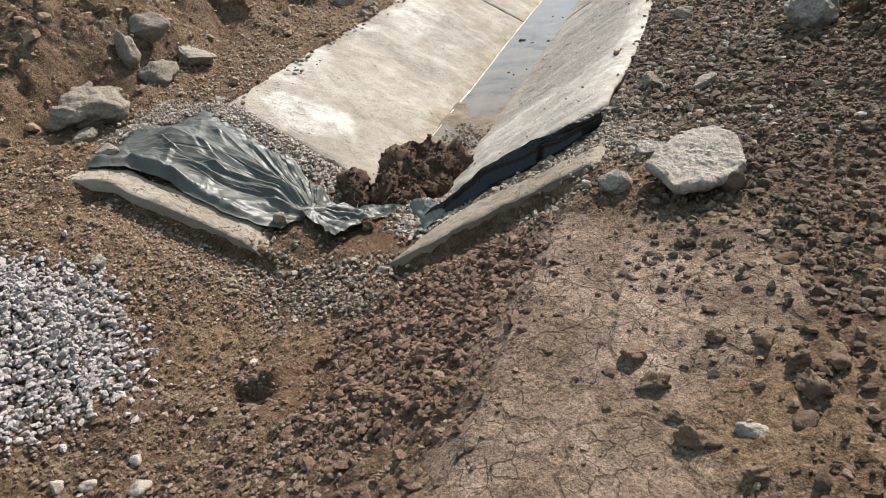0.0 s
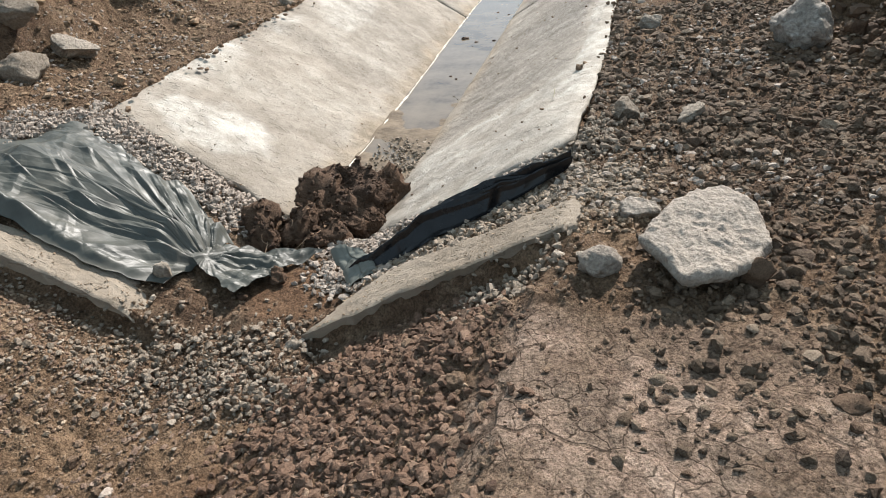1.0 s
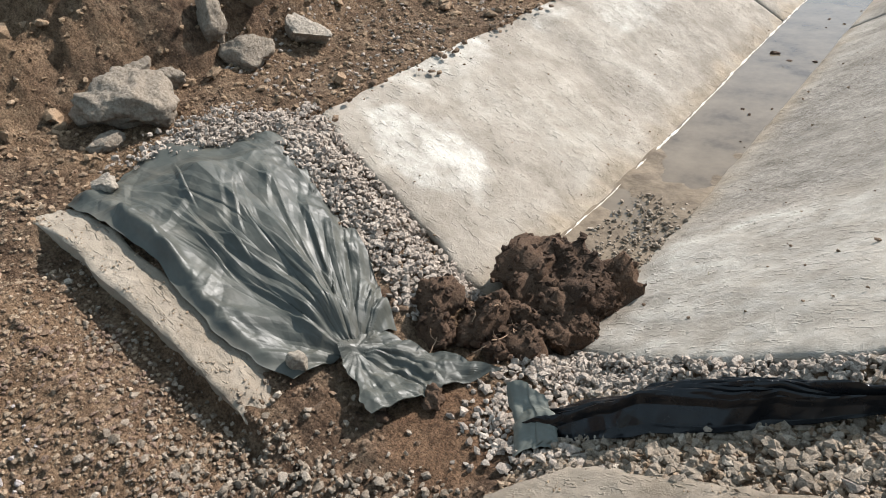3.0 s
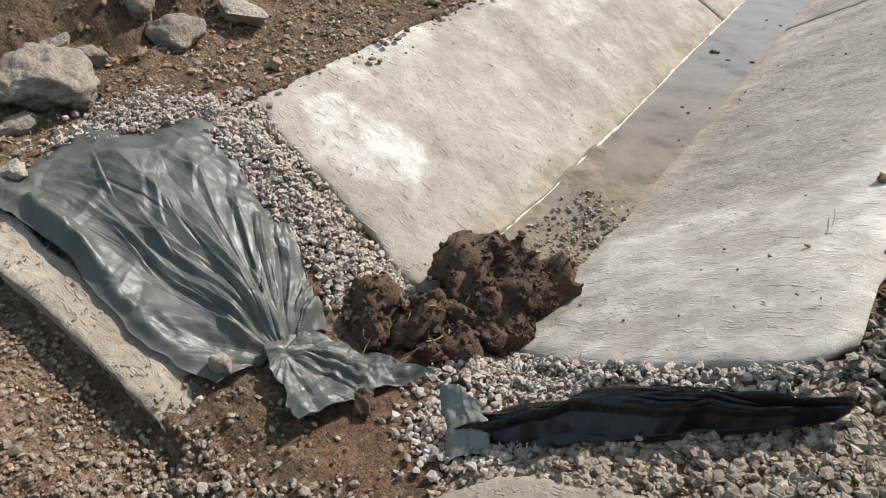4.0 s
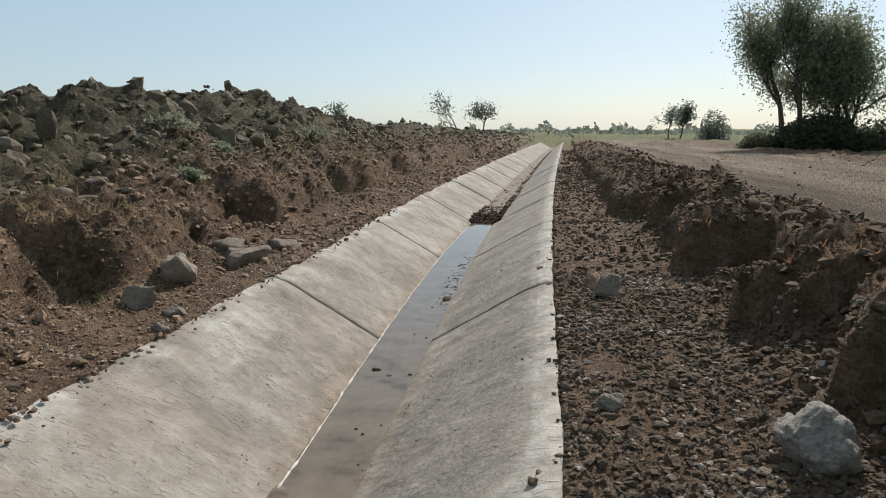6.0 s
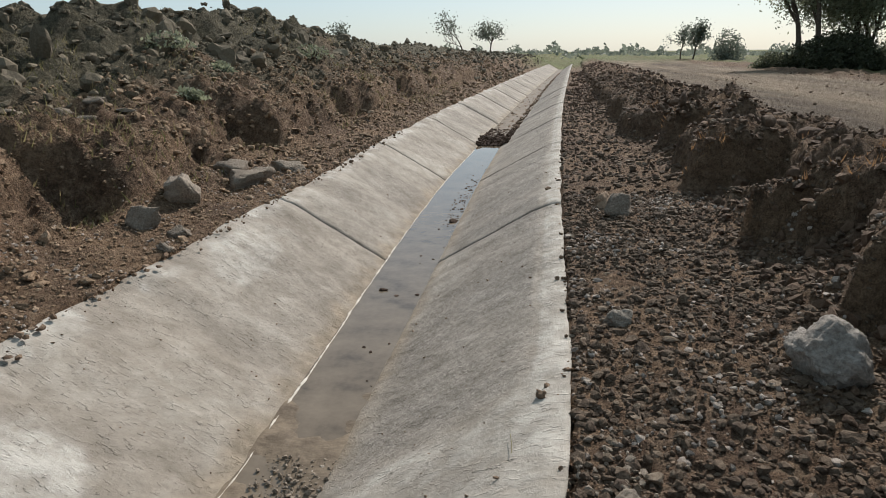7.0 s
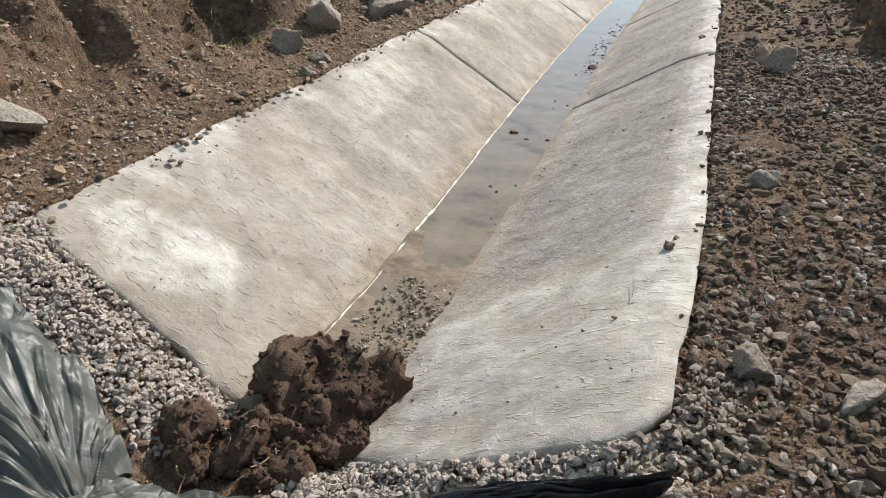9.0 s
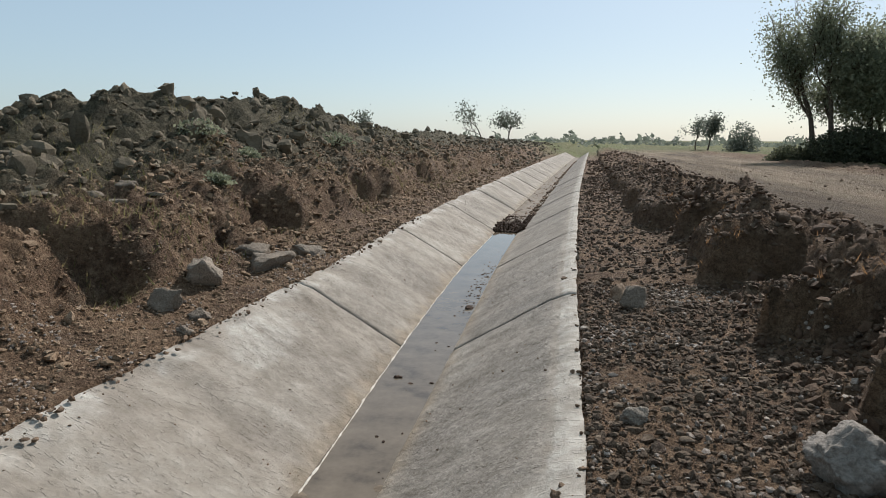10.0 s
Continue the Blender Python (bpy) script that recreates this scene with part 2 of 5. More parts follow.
def ground_material():
    n = Nodes("soil", 0.95, 0.15)
    big, mid, fine = n.noise(0.9, 5), n.noise(0.13, 6, 0.62), n.noise(0.012, 4, 0.65)
    c = n.ramp(mid, (0.28, SOIL_DARK), (0.5, SOIL_MID), (0.72, SOIL_PALE))
    c = n.mix(n.ramp(big, (0.4, (0, 0, 0)), (0.65, (1, 1, 1))), c, n.mix(0.5, c, (0.36, 0.235, 0.14)))
    mud = n.ramp(n.noise(0.25, 6, 0.6), (0.3, (0.21, 0.15, 0.112)), (0.45, (0.32, 0.235, 0.175)), (0.56, (0.42, 0.30, 0.225)), (0.72, (0.56, 0.43, 0.335)))
    c = n.mix(n.layer("mud"), c, mud)
    c = n.mix(n.layer("red"), c, n.ramp(n.noise(0.12, 5), (0.3, (0.15, 0.085, 0.05)), (0.7, (0.27, 0.165, 0.10))))
    c = n.mix(n.layer("road"), c, n.ramp(n.noise(1.3, 6, 0.6, 0, (1, 0.12, 1, 0)), (0.32, (0.13, 0.095, 0.063)), (0.5, (0.24, 0.18, 0.12)), (0.68, (0.36, 0.275, 0.19))))
    c = n.mix(n.layer("field"), c, n.ramp(n.noise(9.0, 6), (0.35, (0.16, 0.14, 0.07)), (0.6, (0.15, 0.17, 0.06)), (0.75, (0.25, 0.21, 0.12))))
    c = n.mix(n.layer("grass"), c, n.ramp(n.noise(0.1, 5), (0.3, (0.082, 0.074, 0.05)), (0.55, (0.145, 0.126, 0.084)), (0.75, (0.235, 0.195, 0.13))))
    cracks = n.math("MULTIPLY", n.math("MAXIMUM", n.cracks(0.085, 0.018), n.cracks(0.42, 0.013)), n.layer("mud"))
    c = n.mix(n.math("MULTIPLY", cracks, 0.65), c, (0.05, 0.032, 0.02))
    c = n.mix(0.75, c, n.ramp(n.noise(0.04, 5, 0.7), (0.34, (0.3, 0.28, 0.27)), (0.52, (1, 1, 1)), (0.75, (1.3, 1.3, 1.3))), "MULTIPLY")
    # soil grain, its low spots darkened to put shade between crumbs into the colour
    c = n.mix(0.75, c, n.ramp(fine, (0.32, (0.22, 0.21, 0.2)), (0.58, (1, 1, 1)), (0.75, (1.25, 1.25, 1.25))), "MULTIPLY")
    crumbs = n.noise(0.035, 5, 0.7)
    rough = n.bump(fine, 0.02, 1.0, n.bump(crumbs, 0.09, 0.95, n.bump(mid, 0.14, 0.6)))
    rough = n.bump(n.math("SUBTRACT", 1.0, cracks), 0.014, 0.8, rough)
    return n.done(c, rough)


def concrete_material(name, stain=True):
    n = Nodes(name, 0.9, 0.25)
    big, mid, fine = n.noise(1.1, 5, 0.55, 0.4), n.noise(0.16, 6, 0.62), n.noise(0.007, 4, 0.7)
    trowel = n.noise(0.05, 3, 0.55, 0.0, (0.32, 1.7, 1.3, -0.35))
    patch = n.ramp(n.noise(0.35, 4), (0.40, (0.1, 0.1, 0.1)), (0.58, (1, 1, 1)))
    ridges = n.ramp(trowel, (0.60, (0, 0, 0)), (0.65, (1, 1, 1)))
    gouges = n.ramp(trowel, (0.30, (1, 1, 1)), (0.35, (0, 0, 0)))
    tones = ((0.25, 0.216, 0.178), (0.335, 0.294, 0.245), (0.40, 0.36, 0.306), (0.465, 0.424, 0.366)) if stain else ((0.22, 0.175, 0.13), (0.3, 0.25, 0.195), (0.38, 0.325, 0.26), (0.45, 0.4, 0.33))
    c = n.ramp(big, *zip((0.3, 0.5, 0.66, 0.8), tones))
    if stain:
        c = n.mix(n.layer("lime"), c, n.ramp(mid, (0.35, (0.46, 0.43, 0.38)), (0.6, (0.58, 0.55, 0.495))))
        c = n.mix(n.layer("silt"), c, n.ramp(mid, (0.3, (0.22, 0.175, 0.125)), (0.7, (0.34, 0.27, 0.19))))
        speck = n.ramp(n.noise(0.022, 5, 0.7, 0.3, (0.7, 1.0, 1.0, -0.3)), (0.4, (0.12, 0.105, 0.09)), (0.62, (0.34, 0.305, 0.265)))
        c = n.mix(n.layer("weathered"), c, speck)
    c = n.mix(0.6, c, n.ramp(mid, (0.3, (0.6, 0.575, 0.54)), (0.62, (1, 1, 1))), "MULTIPLY")
    smoke = n.noise(0.45, 6, 0.65, 0.5, (0.45, 1.0, 1.0, 0.25))
    c = n.mix(0.6, c, n.ramp(smoke, (0.35, (0.62, 0.6, 0.58)), (0.55, (1, 1, 1))), "MULTIPLY")
    c = n.mix(n.math("MULTIPLY", gouges, n.math("MULTIPLY", patch, 0.08)), c, (0.15, 0.12, 0.09))
    c = n.mix(0.35, c, n.ramp(fine, (0.3, (0.5, 0.5, 0.5)), (0.6, (1, 1, 1))), "MULTIPLY")
    relief = n.math("MULTIPLY", n.math("SUBTRACT", ridges, n.math("MULTIPLY", gouges, 0.3)), patch)
    grit = n.noise(0.045, 5, 0.65)
    high = n.math("ADD", relief, n.math("ADD", n.math("MULTIPLY", fine, 0.3), n.math("ADD", n.math("MULTIPLY", grit, 0.45), n.math("MULTIPLY", mid, 1.0))))
    return n.done(c, n.bump(high, 0.022, 0.75))


def sheet_material(name, dark, pale, rough, dusty=0.25, spec=0.42):
    n = Nodes(name, rough, spec)
    c = n.ramp(n.noise(0.12, 5), (0.35, dark), (0.7, pale))
    dust = n.ramp(n.noise(0.2, 6, 0.65), (0.45, (0, 0, 0)), (0.75, (dusty,) * 3))
    c = n.mix(dust, c, (0.16, 0.14, 0.11))
    r = n.ramp(n.noise(0.07, 5), (0.3, (rough - 0.03,) * 3), (0.7, (rough + 0.05,) * 3))
    return n.done(c, n.bump(n.noise(0.05, 3, 0.6, 0.5, (1, 0.3, 1, 0.7)), 0.002, 0.2), r)


def water_material():
    n = Nodes("shallow_water", 0.03, 0.5)
    c = n.ramp(n.noise(0.35, 6, 0.65), (0.3, (0.075, 0.058, 0.042)), (0.45, (0.125, 0.098, 0.07)), (0.7, (0.17, 0.135, 0.098)))
    n.bsdf.inputs["IOR"].default_value = 1.33
    return n.done(c, n.bump(n.noise(0.12, 3), 0.004, 0.12))


def plain_grain(name, a, b, size=0.05, rough=0.9, bump=0.004):
    n = Nodes(name, rough, 0.12)
    return n.done(n.ramp(n.noise(size, 5, 0.6), (0.32, a), (0.7, b)), n.bump(n.noise(size * 0.4, 4), bump, 0.8))


def leaf_material(name, dark, light):
    n = Nodes(name, 0.55, 0.3)
    n.done(n.ramp(n.geo.outputs["Random Per Island"], (0.0, dark), (1.0, light)))
    # thin leaves let part of the light through
    through_leaf, blend = n.tree.nodes.new("ShaderNodeBsdfTranslucent"), n.tree.nodes.new("ShaderNodeMixShader")
    n.link(n.ramp(n.geo.outputs["Random Per Island"], (0.0, dark), (1.0, light)), through_leaf.inputs["Color"])
    blend.inputs[0].default_value = 0.55
    n.link(n.bsdf.outputs[0], blend.inputs[1])
    n.link(through_leaf.outputs[0], blend.inputs[2])
    n.link(blend.outputs[0], n.tree.nodes["Material Output"].inputs["Surface"])
    return n.mat


M_SOIL = ground_material()
M_LINING = concrete_material("cast_concrete")
M_OLD = concrete_material("old_concrete", False)
M_DUSTY = pebble_material("dusty_gravel", (0.12, 0.092, 0.066), (0.25, 0.20, 0.152), (0.40, 0.34, 0.275))
M_GRAVEL = pebble_material("grey_gravel", (0.195, 0.158, 0.128), (0.349, 0.292, 0.243), (0.494, 0.425, 0.362))
M_WHITE = pebble_material("pale_gravel", (0.284, 0.239, 0.219), (0.391, 0.342, 0.322), (0.488, 0.444, 0.425))
M_CHIP = pebble_material("stone_chips", (0.090, 0.053, 0.037), (0.179, 0.117, 0.084), (0.342, 0.263, 0.208))
M_PALE = pebble_material("pale_soil_crumbs", (0.144, 0.098, 0.064), (0.282, 0.204, 0.138), (0.444, 0.348, 0.252))
M_BANK = pebble_material("bank_clods", (0.113, 0.074, 0.045), (0.254, 0.171, 0.106), (0.411, 0.299, 0.204))
M_SLAB = pebble_material("broken_concrete", (0.228, 0.190, 0.154), (0.330, 0.281, 0.233), (0.444, 0.389, 0.329), False, 0.016)
M_PALEROCK = pebble_material("pale_rock", (0.279, 0.244, 0.209), (0.362, 0.327, 0.286), (0.432, 0.397, 0.355), False, 0.02)
M_DULL = pebble_material("earthy_rock", (0.157, 0.126, 0.096), (0.235, 0.193, 0.150), (0.331, 0.278, 0.222), False, 0.018)
M_LUMP = pebble_material("chocolate_clods", (0.050, 0.030, 0.020), (0.109, 0.070, 0.046), (0.193, 0.130, 0.086))
M_STONY = pebble_material("brown_pebbles", (0.047, 0.030, 0.021), (0.105, 0.072, 0.048), (0.249, 0.191, 0.138))
M_CLOD = pebble_material("brown_clods", (0.078, 0.048, 0.031), (0.174, 0.114, 0.075), (0.320, 0.233, 0.163))
M_REDCLOD = pebble_material("reddish_clods", (0.05, 0.028, 0.019), (0.135, 0.081, 0.054), (0.28, 0.187, 0.132))
M_DARKCLOD = pebble_material("dark_clods", (0.077, 0.063, 0.044), (0.147, 0.120, 0.083), (0.260, 0.212, 0.147))
M_ROCK = pebble_material("grey_rock", (0.22, 0.185, 0.145), (0.31, 0.265, 0.215), (0.42, 0.37, 0.31), False, 0.018)
M_WET = pebble_material("damp_soil", (0.03, 0.018, 0.012), (0.06, 0.036, 0.023), (0.11, 0.068, 0.044), True, 0.01)
M_SHEET = sheet_material("grey_plastic", (0.036, 0.038, 0.032), (0.062, 0.064, 0.054), 0.47, 0.3, 0.38)
M_BLACK = sheet_material("black_plastic", (0.005, 0.005, 0.006), (0.008, 0.008, 0.009), 0.24, 0.03, 0.26)
M_SILVER = sheet_material("silvery_plastic", (0.075, 0.08, 0.068), (0.13, 0.135, 0.115), 0.42)
M_WATER = water_material()
# whitish tone that paints the sky glint at the water's edge
M_GLINT = plain_grain("lime_crust", (0.36, 0.31, 0.25), (0.66, 0.62, 0.56), 0.02)
M_SILT = plain_grain("wet_silt", (0.085, 0.064, 0.045), (0.19, 0.148, 0.106), 0.14, 0.7, 0.012)
M_ROOT = plain_grain("pale_roots", (0.2, 0.125, 0.08), (0.34, 0.235, 0.16), 0.02)
M_BARK = plain_grain("bark", (0.05, 0.04, 0.03), (0.12, 0.095, 0.07), 0.1)
M_LEAF = leaf_material("tree_leaves", (0.14, 0.155, 0.10), (0.28, 0.30, 0.20))
M_SCRUB = leaf_material("scrub_leaves", (0.05, 0.055, 0.035), (0.11, 0.12, 0.07))
M_FARLEAF = leaf_material("distant_leaves", (0.11, 0.125, 0.10), (0.2, 0.22, 0.175))
M_RUST = leaf_material("rusty_blades", (0.16, 0.085, 0.04), (0.34, 0.20, 0.10))
M_STRAW = leaf_material("dry_blades", (0.10, 0.11, 0.04), (0.30, 0.24, 0.12))


# ---- building helpers ----
def mesh_object(name, verts, faces, material, smooth=False):
    """A mesh object from arrays; all faces have the same number of corners."""
    me = bpy.data.meshes.new(name)
    verts, faces = np.asarray(verts, np.float32), np.asarray(faces, np.int32)
    k = faces.shape[1]
    me.vertices.add(len(verts))
    me.vertices.foreach_set("co", verts.ravel())
    me.loops.add(faces.size)
    me.loops.foreach_set("vertex_index", faces.ravel())
    me.polygons.add(len(faces))
    me.polygons.foreach_set("loop_start", np.arange(0, faces.size, k, dtype=np.int32))
    me.polygons.foreach_set("use_smooth", np.full(len(faces), smooth))
    me.update(calc_edges=True)
    me.materials.append(material)
    return new(name, me)


def under(ob, parent, label=""):
    ob.parent = parent
    return tagged(ob, label)


def part(name, bm, material, parent, label="", smooth=True):
    me = bpy.data.meshes.new(name)
    bm.to_mesh(me)
    bm.free()
    for p in me.polygons:
        p.use_smooth = smooth
    me.materials.append(material)
    ob = new(name, me)
    ob.parent = parent
    return tagged(ob, label)


def grid_faces(nx, ny, flip=False):
    i = np.arange(nx * ny).reshape(ny, nx)
    f = np.stack([i[:-1, :-1], i[:-1, 1:], i[1:, 1:], i[1:, :-1]], -1).reshape(-1, 4)
    return f[:, ::-1] if flip else f


def add_layer(ob, name, values):
    a = ob.data.attributes.new(name, "FLOAT", "POINT")
    a.data.foreach_set("value", np.asarray(values, np.float32).ravel())


def ball(level):
    bm = bmesh.new()
    bmesh.ops.create_icosphere(bm, subdivisions=level, radius=1.0)
    v = np.array([x.co for x in bm.verts])
    f = np.array([[x.index for x in p.verts] for p in bm.faces])
    bm.free()
    return v, f


BALLS = {k: ball(k) for k in (1, 2, 3, 4, 5)}


def noise3(p, size, octaves, seed):
    x, y, z = p[:, 0], p[:, 1], p[:, 2]
    a = fbm(x + 0.37 * z, y - 0.61 * z, size, octaves, seed)
    b = fbm(y + 0.53 * x + 5, z + 0.29 * x, size, octaves, seed + 17)
    c = fbm(z - 0.45 * y + 9, x + 0.33 * y, size, octaves, seed + 31)
    return (a + b + c) / 3


def rock_shape(level, seed, cuts=9, rough=0.12):
    """A worn broken stone of radius about one: a ball with flats chopped off and a rough skin."""
    rng = np.random.default_rng(seed)
    v, f = BALLS[level]
    v = v * (1 + 0.22 * noise3(v, 1.3, 2, seed)[:, None])
    for _ in range(cuts):
        n = rng.normal(size=3)
        n /= np.linalg.norm(n)
        d = v @ n
        v = v - np.outer(np.maximum(d - rng.uniform(0.42, 0.78), 0) * 0.95, n)
    if level > 2:
        v = v * (1 + rough * noise3(v, 0.45, 4, seed + 3) - 0.8 * rough * np.abs(noise3(v, 0.22, 3, seed + 5)))[:, None]
    else:
        v = v * rng.uniform(0.66 if level == 1 else 0.78, 1.15, len(v))[:, None]
    return v / np.abs(v).max(0).mean(), f


SHAPES = {k: [rock_shape(k, 40 + i, 7, 0.3) for i in range(12)] for k in (1, 2, 3)}


def turns(n, rng, tilt=math.pi):
    """Random rotation matrices."""
    q = rng.normal(size=(n, 4))
    q /= np.linalg.norm(q, axis=1)[:, None]
    w, x, y, z = q.T
    return np.stack([1 - 2 * (y * y + z * z), 2 * (x * y - w * z), 2 * (x * z + w * y), 2 * (x * y + w * z), 1 - 2 * (x * x + z * z),
                     2 * (y * z - w * x), 2 * (x * z - w * y), 2 * (y * z + w * x), 1 - 2 * (x * x + y * y)], -1).reshape(n, 3, 3)


def scatter(name, x, y, z, size, material, label, category, level=1, flat=0.7, seed=0, parent=None, smooth=False):
    """Many loose stones or clods joined in one mesh of kind stuff."""
    rng = np.random.default_rng(seed)
    verts, faces, base = [], [], 0
    pick = rng.integers(0, 12, len(x))
    for k in range(12):
        m = np.nonzero(pick == k)[0]
        if not len(m):
            continue
        v, f = SHAPES[level][k]
        s = size[m, None] * rng.uniform(0.6, 1.35, (len(m), 3)) * np.array([1, 1, flat])
        r = turns(len(m), rng)
        p = np.einsum("nij,vj->nvi", r, v) * s[:, None, :] + np.stack([x[m], y[m], z[m]], -1)[:, None, :]
        verts.append(p.reshape(-1, 3))
        faces.append((f[None] + base + (np.arange(len(m)) * len(v))[:, None, None]).reshape(-1, 3))
        base += len(m) * len(v)
    ob = mesh_object(name, np.concatenate(verts), np.concatenate(faces), material, smooth)
    tagged(ob, label, category, "", "stuff")
    if parent:
        ob.parent = parent
    return ob


def sizes(n, small, big, rng, power=2.2):
    """Half-sizes, many small and few big."""
    return small + (big - small) * rng.random(n) ** power


# ---- ground ----
def blob(x, y, cx, cy, rx, ry, seed, edge=0.45):
    d = np.hypot((x - cx) / rx, (y - cy) / ry) + 0.28 * fbm(x, y, 0.5, 4, seed)
    return step(1 + edge / 2, 1 - edge / 2, d)


def mud_mask(x, y):
    a = blob(x, y, 1.95, -0.2, 0.48, 0.95, 11)
    b = blob(x, y, 2.35, 0.3, 0.38, 0.6, 12)
    return np.maximum(np.maximum(a, b), blob(x, y, 1.95, -1.5, 0.7, 0.9, 13)) * step(-0.16, -0.03, base_z(x, y))


def red_mask(x, y):
    return np.maximum(blob(x, y, 0.12, 1.55, 0.3, 0.35, 21), 0.8 * blob(x, y, 0.45, 0.0, 0.3, 0.3, 22))


def road_mask(x, y):
    d = x - bend(RIM_R, y) + 0.5 * fbm(x, y, 2.5, 3, 31)
    return step(3.3, 4.2, d) * step(11.5, 9.5, d)


# hollows dug under the bank: place, depth, half-width, half-length
HOLLOWS = ((-3.25, 6.3, 0.12, 0.3, 0.35), (-3.75, 11.0, 0.14, 0.4, 0.5), (-3.95, 17.0, 0.14, 0.4, 0.5), (3.4, 8.75, 0.1, 0.4, 0.25), (3.55, 6.4, 0.08, 0.2, 0.2), (3.5, 4.5, 0.1, 0.25, 0.2))


def lumps(x, y):
    """Clods and lumps of the loose soil."""
    mud, road = mud_mask(x, y), road_mask(x, y)
    rl, rr = bend(RIM_L, y), bend(RIM_R, y)
    bank = np.maximum(step(0.5, 1.6, rl - x), step(1.3, 2.2, x - rr) * (1 - road))
    rough = 1 - 0.66 * np.maximum(np.maximum(mud, road), red_mask(x, y))
    rough = rough * (1 - 0.6 * step(60, 200, np.hypot(x, y)))
    d1, d2 = cells(x + 0.03 * fbm(x, y, 0.1, 2, 3), y, 0.16, 4)
    e1, e2 = cells(x, y + 0.02 * fbm(x, y, 0.07, 2, 8), 0.06, 6)
    r = np.hypot(x - 1.5, y)
    z = 0.030 * fbm(x, y, 0.45, 4, 1) + 0.030 * (0.45 - d1) * (vnoise(x / 0.3, y / 0.3, 2) > -0.1) * step(22, 10, r) + 0.026 * (0.45 - e1) * step(8, 4, r)
    z = z + 0.009 * fbm(x, y, 0.06, 3, 14) * step(8, 4, r)
    f1, f2 = cells(x + 0.1 * fbm(x, y, 0.3, 2, 3), y, 0.55, 24)
    z = z + bank * (0.11 * fbm(x, y, 0.9, 5, 41, 0.6) + 0.09 * step(0.6, 0.2, f1) + 0.11 * fbm(x, y, 0.32, 4, 44, 0.6) + 0.09 * (0.45 - d1) * (vnoise(x / 0.5, y / 0.5, 45) > -0.2) * step(30, 16, r))
    for hx, hy, deep, wide, long in HOLLOWS:
        z = z - deep * np.exp(-(((x - hx) / wide) ** 2 + ((y - hy) / long) ** 2) ** 2)
    big = step(3.6, 5.2, rl - x) * step(14, 10, rl - x)
    g1, g2 = cells(x, y, 1.1, 27)
    z = z + big * (0.20 * step(0.7, 0.15, g1) - 0.08 + 0.10 * fbm(x, y, 1.2, 4, 43, 0.65))
    return z * rough + mud * 0.012 * fbm(x, y, 0.5, 4, 51)


def strip_dig(x, y):
    """The soil in front of the old concrete strips is dug away."""
    left = step(1.02, 0.95, y) * step(0.55, 0.85, y) * step(-1.9, -1.7, x) * step(-0.3, -0.45, x)
    line = 1.16 + 0.10 * np.clip(x - 0.4, 0, 1.4)
    right = step(line + 0.02, line - 0.05, y) * step(line - 0.45, line - 0.2, y) * step(0.35, 0.5, x) * step(1.75, 1.5, x)
    return 0.10 * left + 0.09 * right


def surface_z(x, y):
    x, y = np.asarray(x, float), np.asarray(y, float)
    rl, rr = bend(RIM_L, y), bend(RIM_R, y)
    lip = lip_y(x)
    lined = (y > lip + 0.05) & (x > rl - 0.03) & (x < rr + 0.03)
    quiet = 0.12 + 0.88 * np.where(y > lip - 0.05, np.maximum(step(0, 0.25, rl - x), step(0, 0.25, x - rr)), 1.0)
    pit = 0.13 * np.exp(-((x - 0.15) ** 2 / 0.014 + (y + 0.17) ** 2 / 0.006)) - 0.05 * np.exp(-((x - 0.2) ** 2 / 0.02 + (y + 0.02) ** 2 / 0.006))
    gully = 0.035 * np.exp(-((y - 0.9 * (x - 0.33) - 0.02) / 0.07) ** 2) * step(0.0, 0.2, x) * step(0.75, 0.5, x) + 0.03 * np.exp(-((x - 0.02 - 0.25 * (y + 0.5)) / 0.06) ** 2) * step(-0.9, -0.7, y) * step(-0.25, -0.4, y)
    pit = pit + gully
    return base_z(x, y) + np.where(lined, -0.02, lumps(x, y) * quiet * (1 - 7 * strip_dig(x, y)) - strip_dig(x, y) - pit)


def spread(fine0, fine1, fine, rate_lo, rate_hi, lo, hi):
    mid = np.arange(fine0, fine1, fine)
    up, down, s = [mid[-1]], [mid[0]], fine
    while up[-1] < hi:
        s *= rate_hi if s < 0.6 else 1.14
        up.append(up[-1] + s)
    s = fine
    while down[-1] > lo:
        s *= rate_lo if s < 0.6 else 1.14
        down.append(down[-1] - s)
    return np.concatenate([down[:0:-1], mid, up[1:]])


def make_ground():
    xs = spread(-2.3, 3.3, 0.024, 1.02, 1.023, -900, 900)
    ys = spread(-1.3, 2.7, 0.023, 1.08, 1.0135, -60, 3500)
    x, y = np.meshgrid(xs, ys)
    z = surface_z(x, y)
    ob = mesh_object("ground", np.stack([x, y, z], -1).reshape(-1, 3), grid_faces(len(xs), len(ys)), M_SOIL, True)
    add_layer(ob, "mud", mud_mask(x, y) * (0.55 + 0.45 * step(-0.3, 0.2, fbm(x, y, 0.3, 4, 66))))
    add_layer(ob, "red", red_mask(x, y))
    add_layer(ob, "road", road_mask(x, y))
    r = np.hypot(x, y)
    rl = bend(RIM_L, y)
    add_layer(ob, "field", np.maximum(step(60, 110, r), step(13, 18, x - bend(RIM_R, y))))
    add_layer(ob, "grass", step(2.2, 4.2, rl - x + 0.9 * fbm(x, y, 1.6, 4, 71)) * step(14, 11, rl - x) * step(160, 90, r))
    tagged(ob, "bare brown soil with clods, dried cracked mud and a dirt track", "ground", "", "structure")


make_ground()


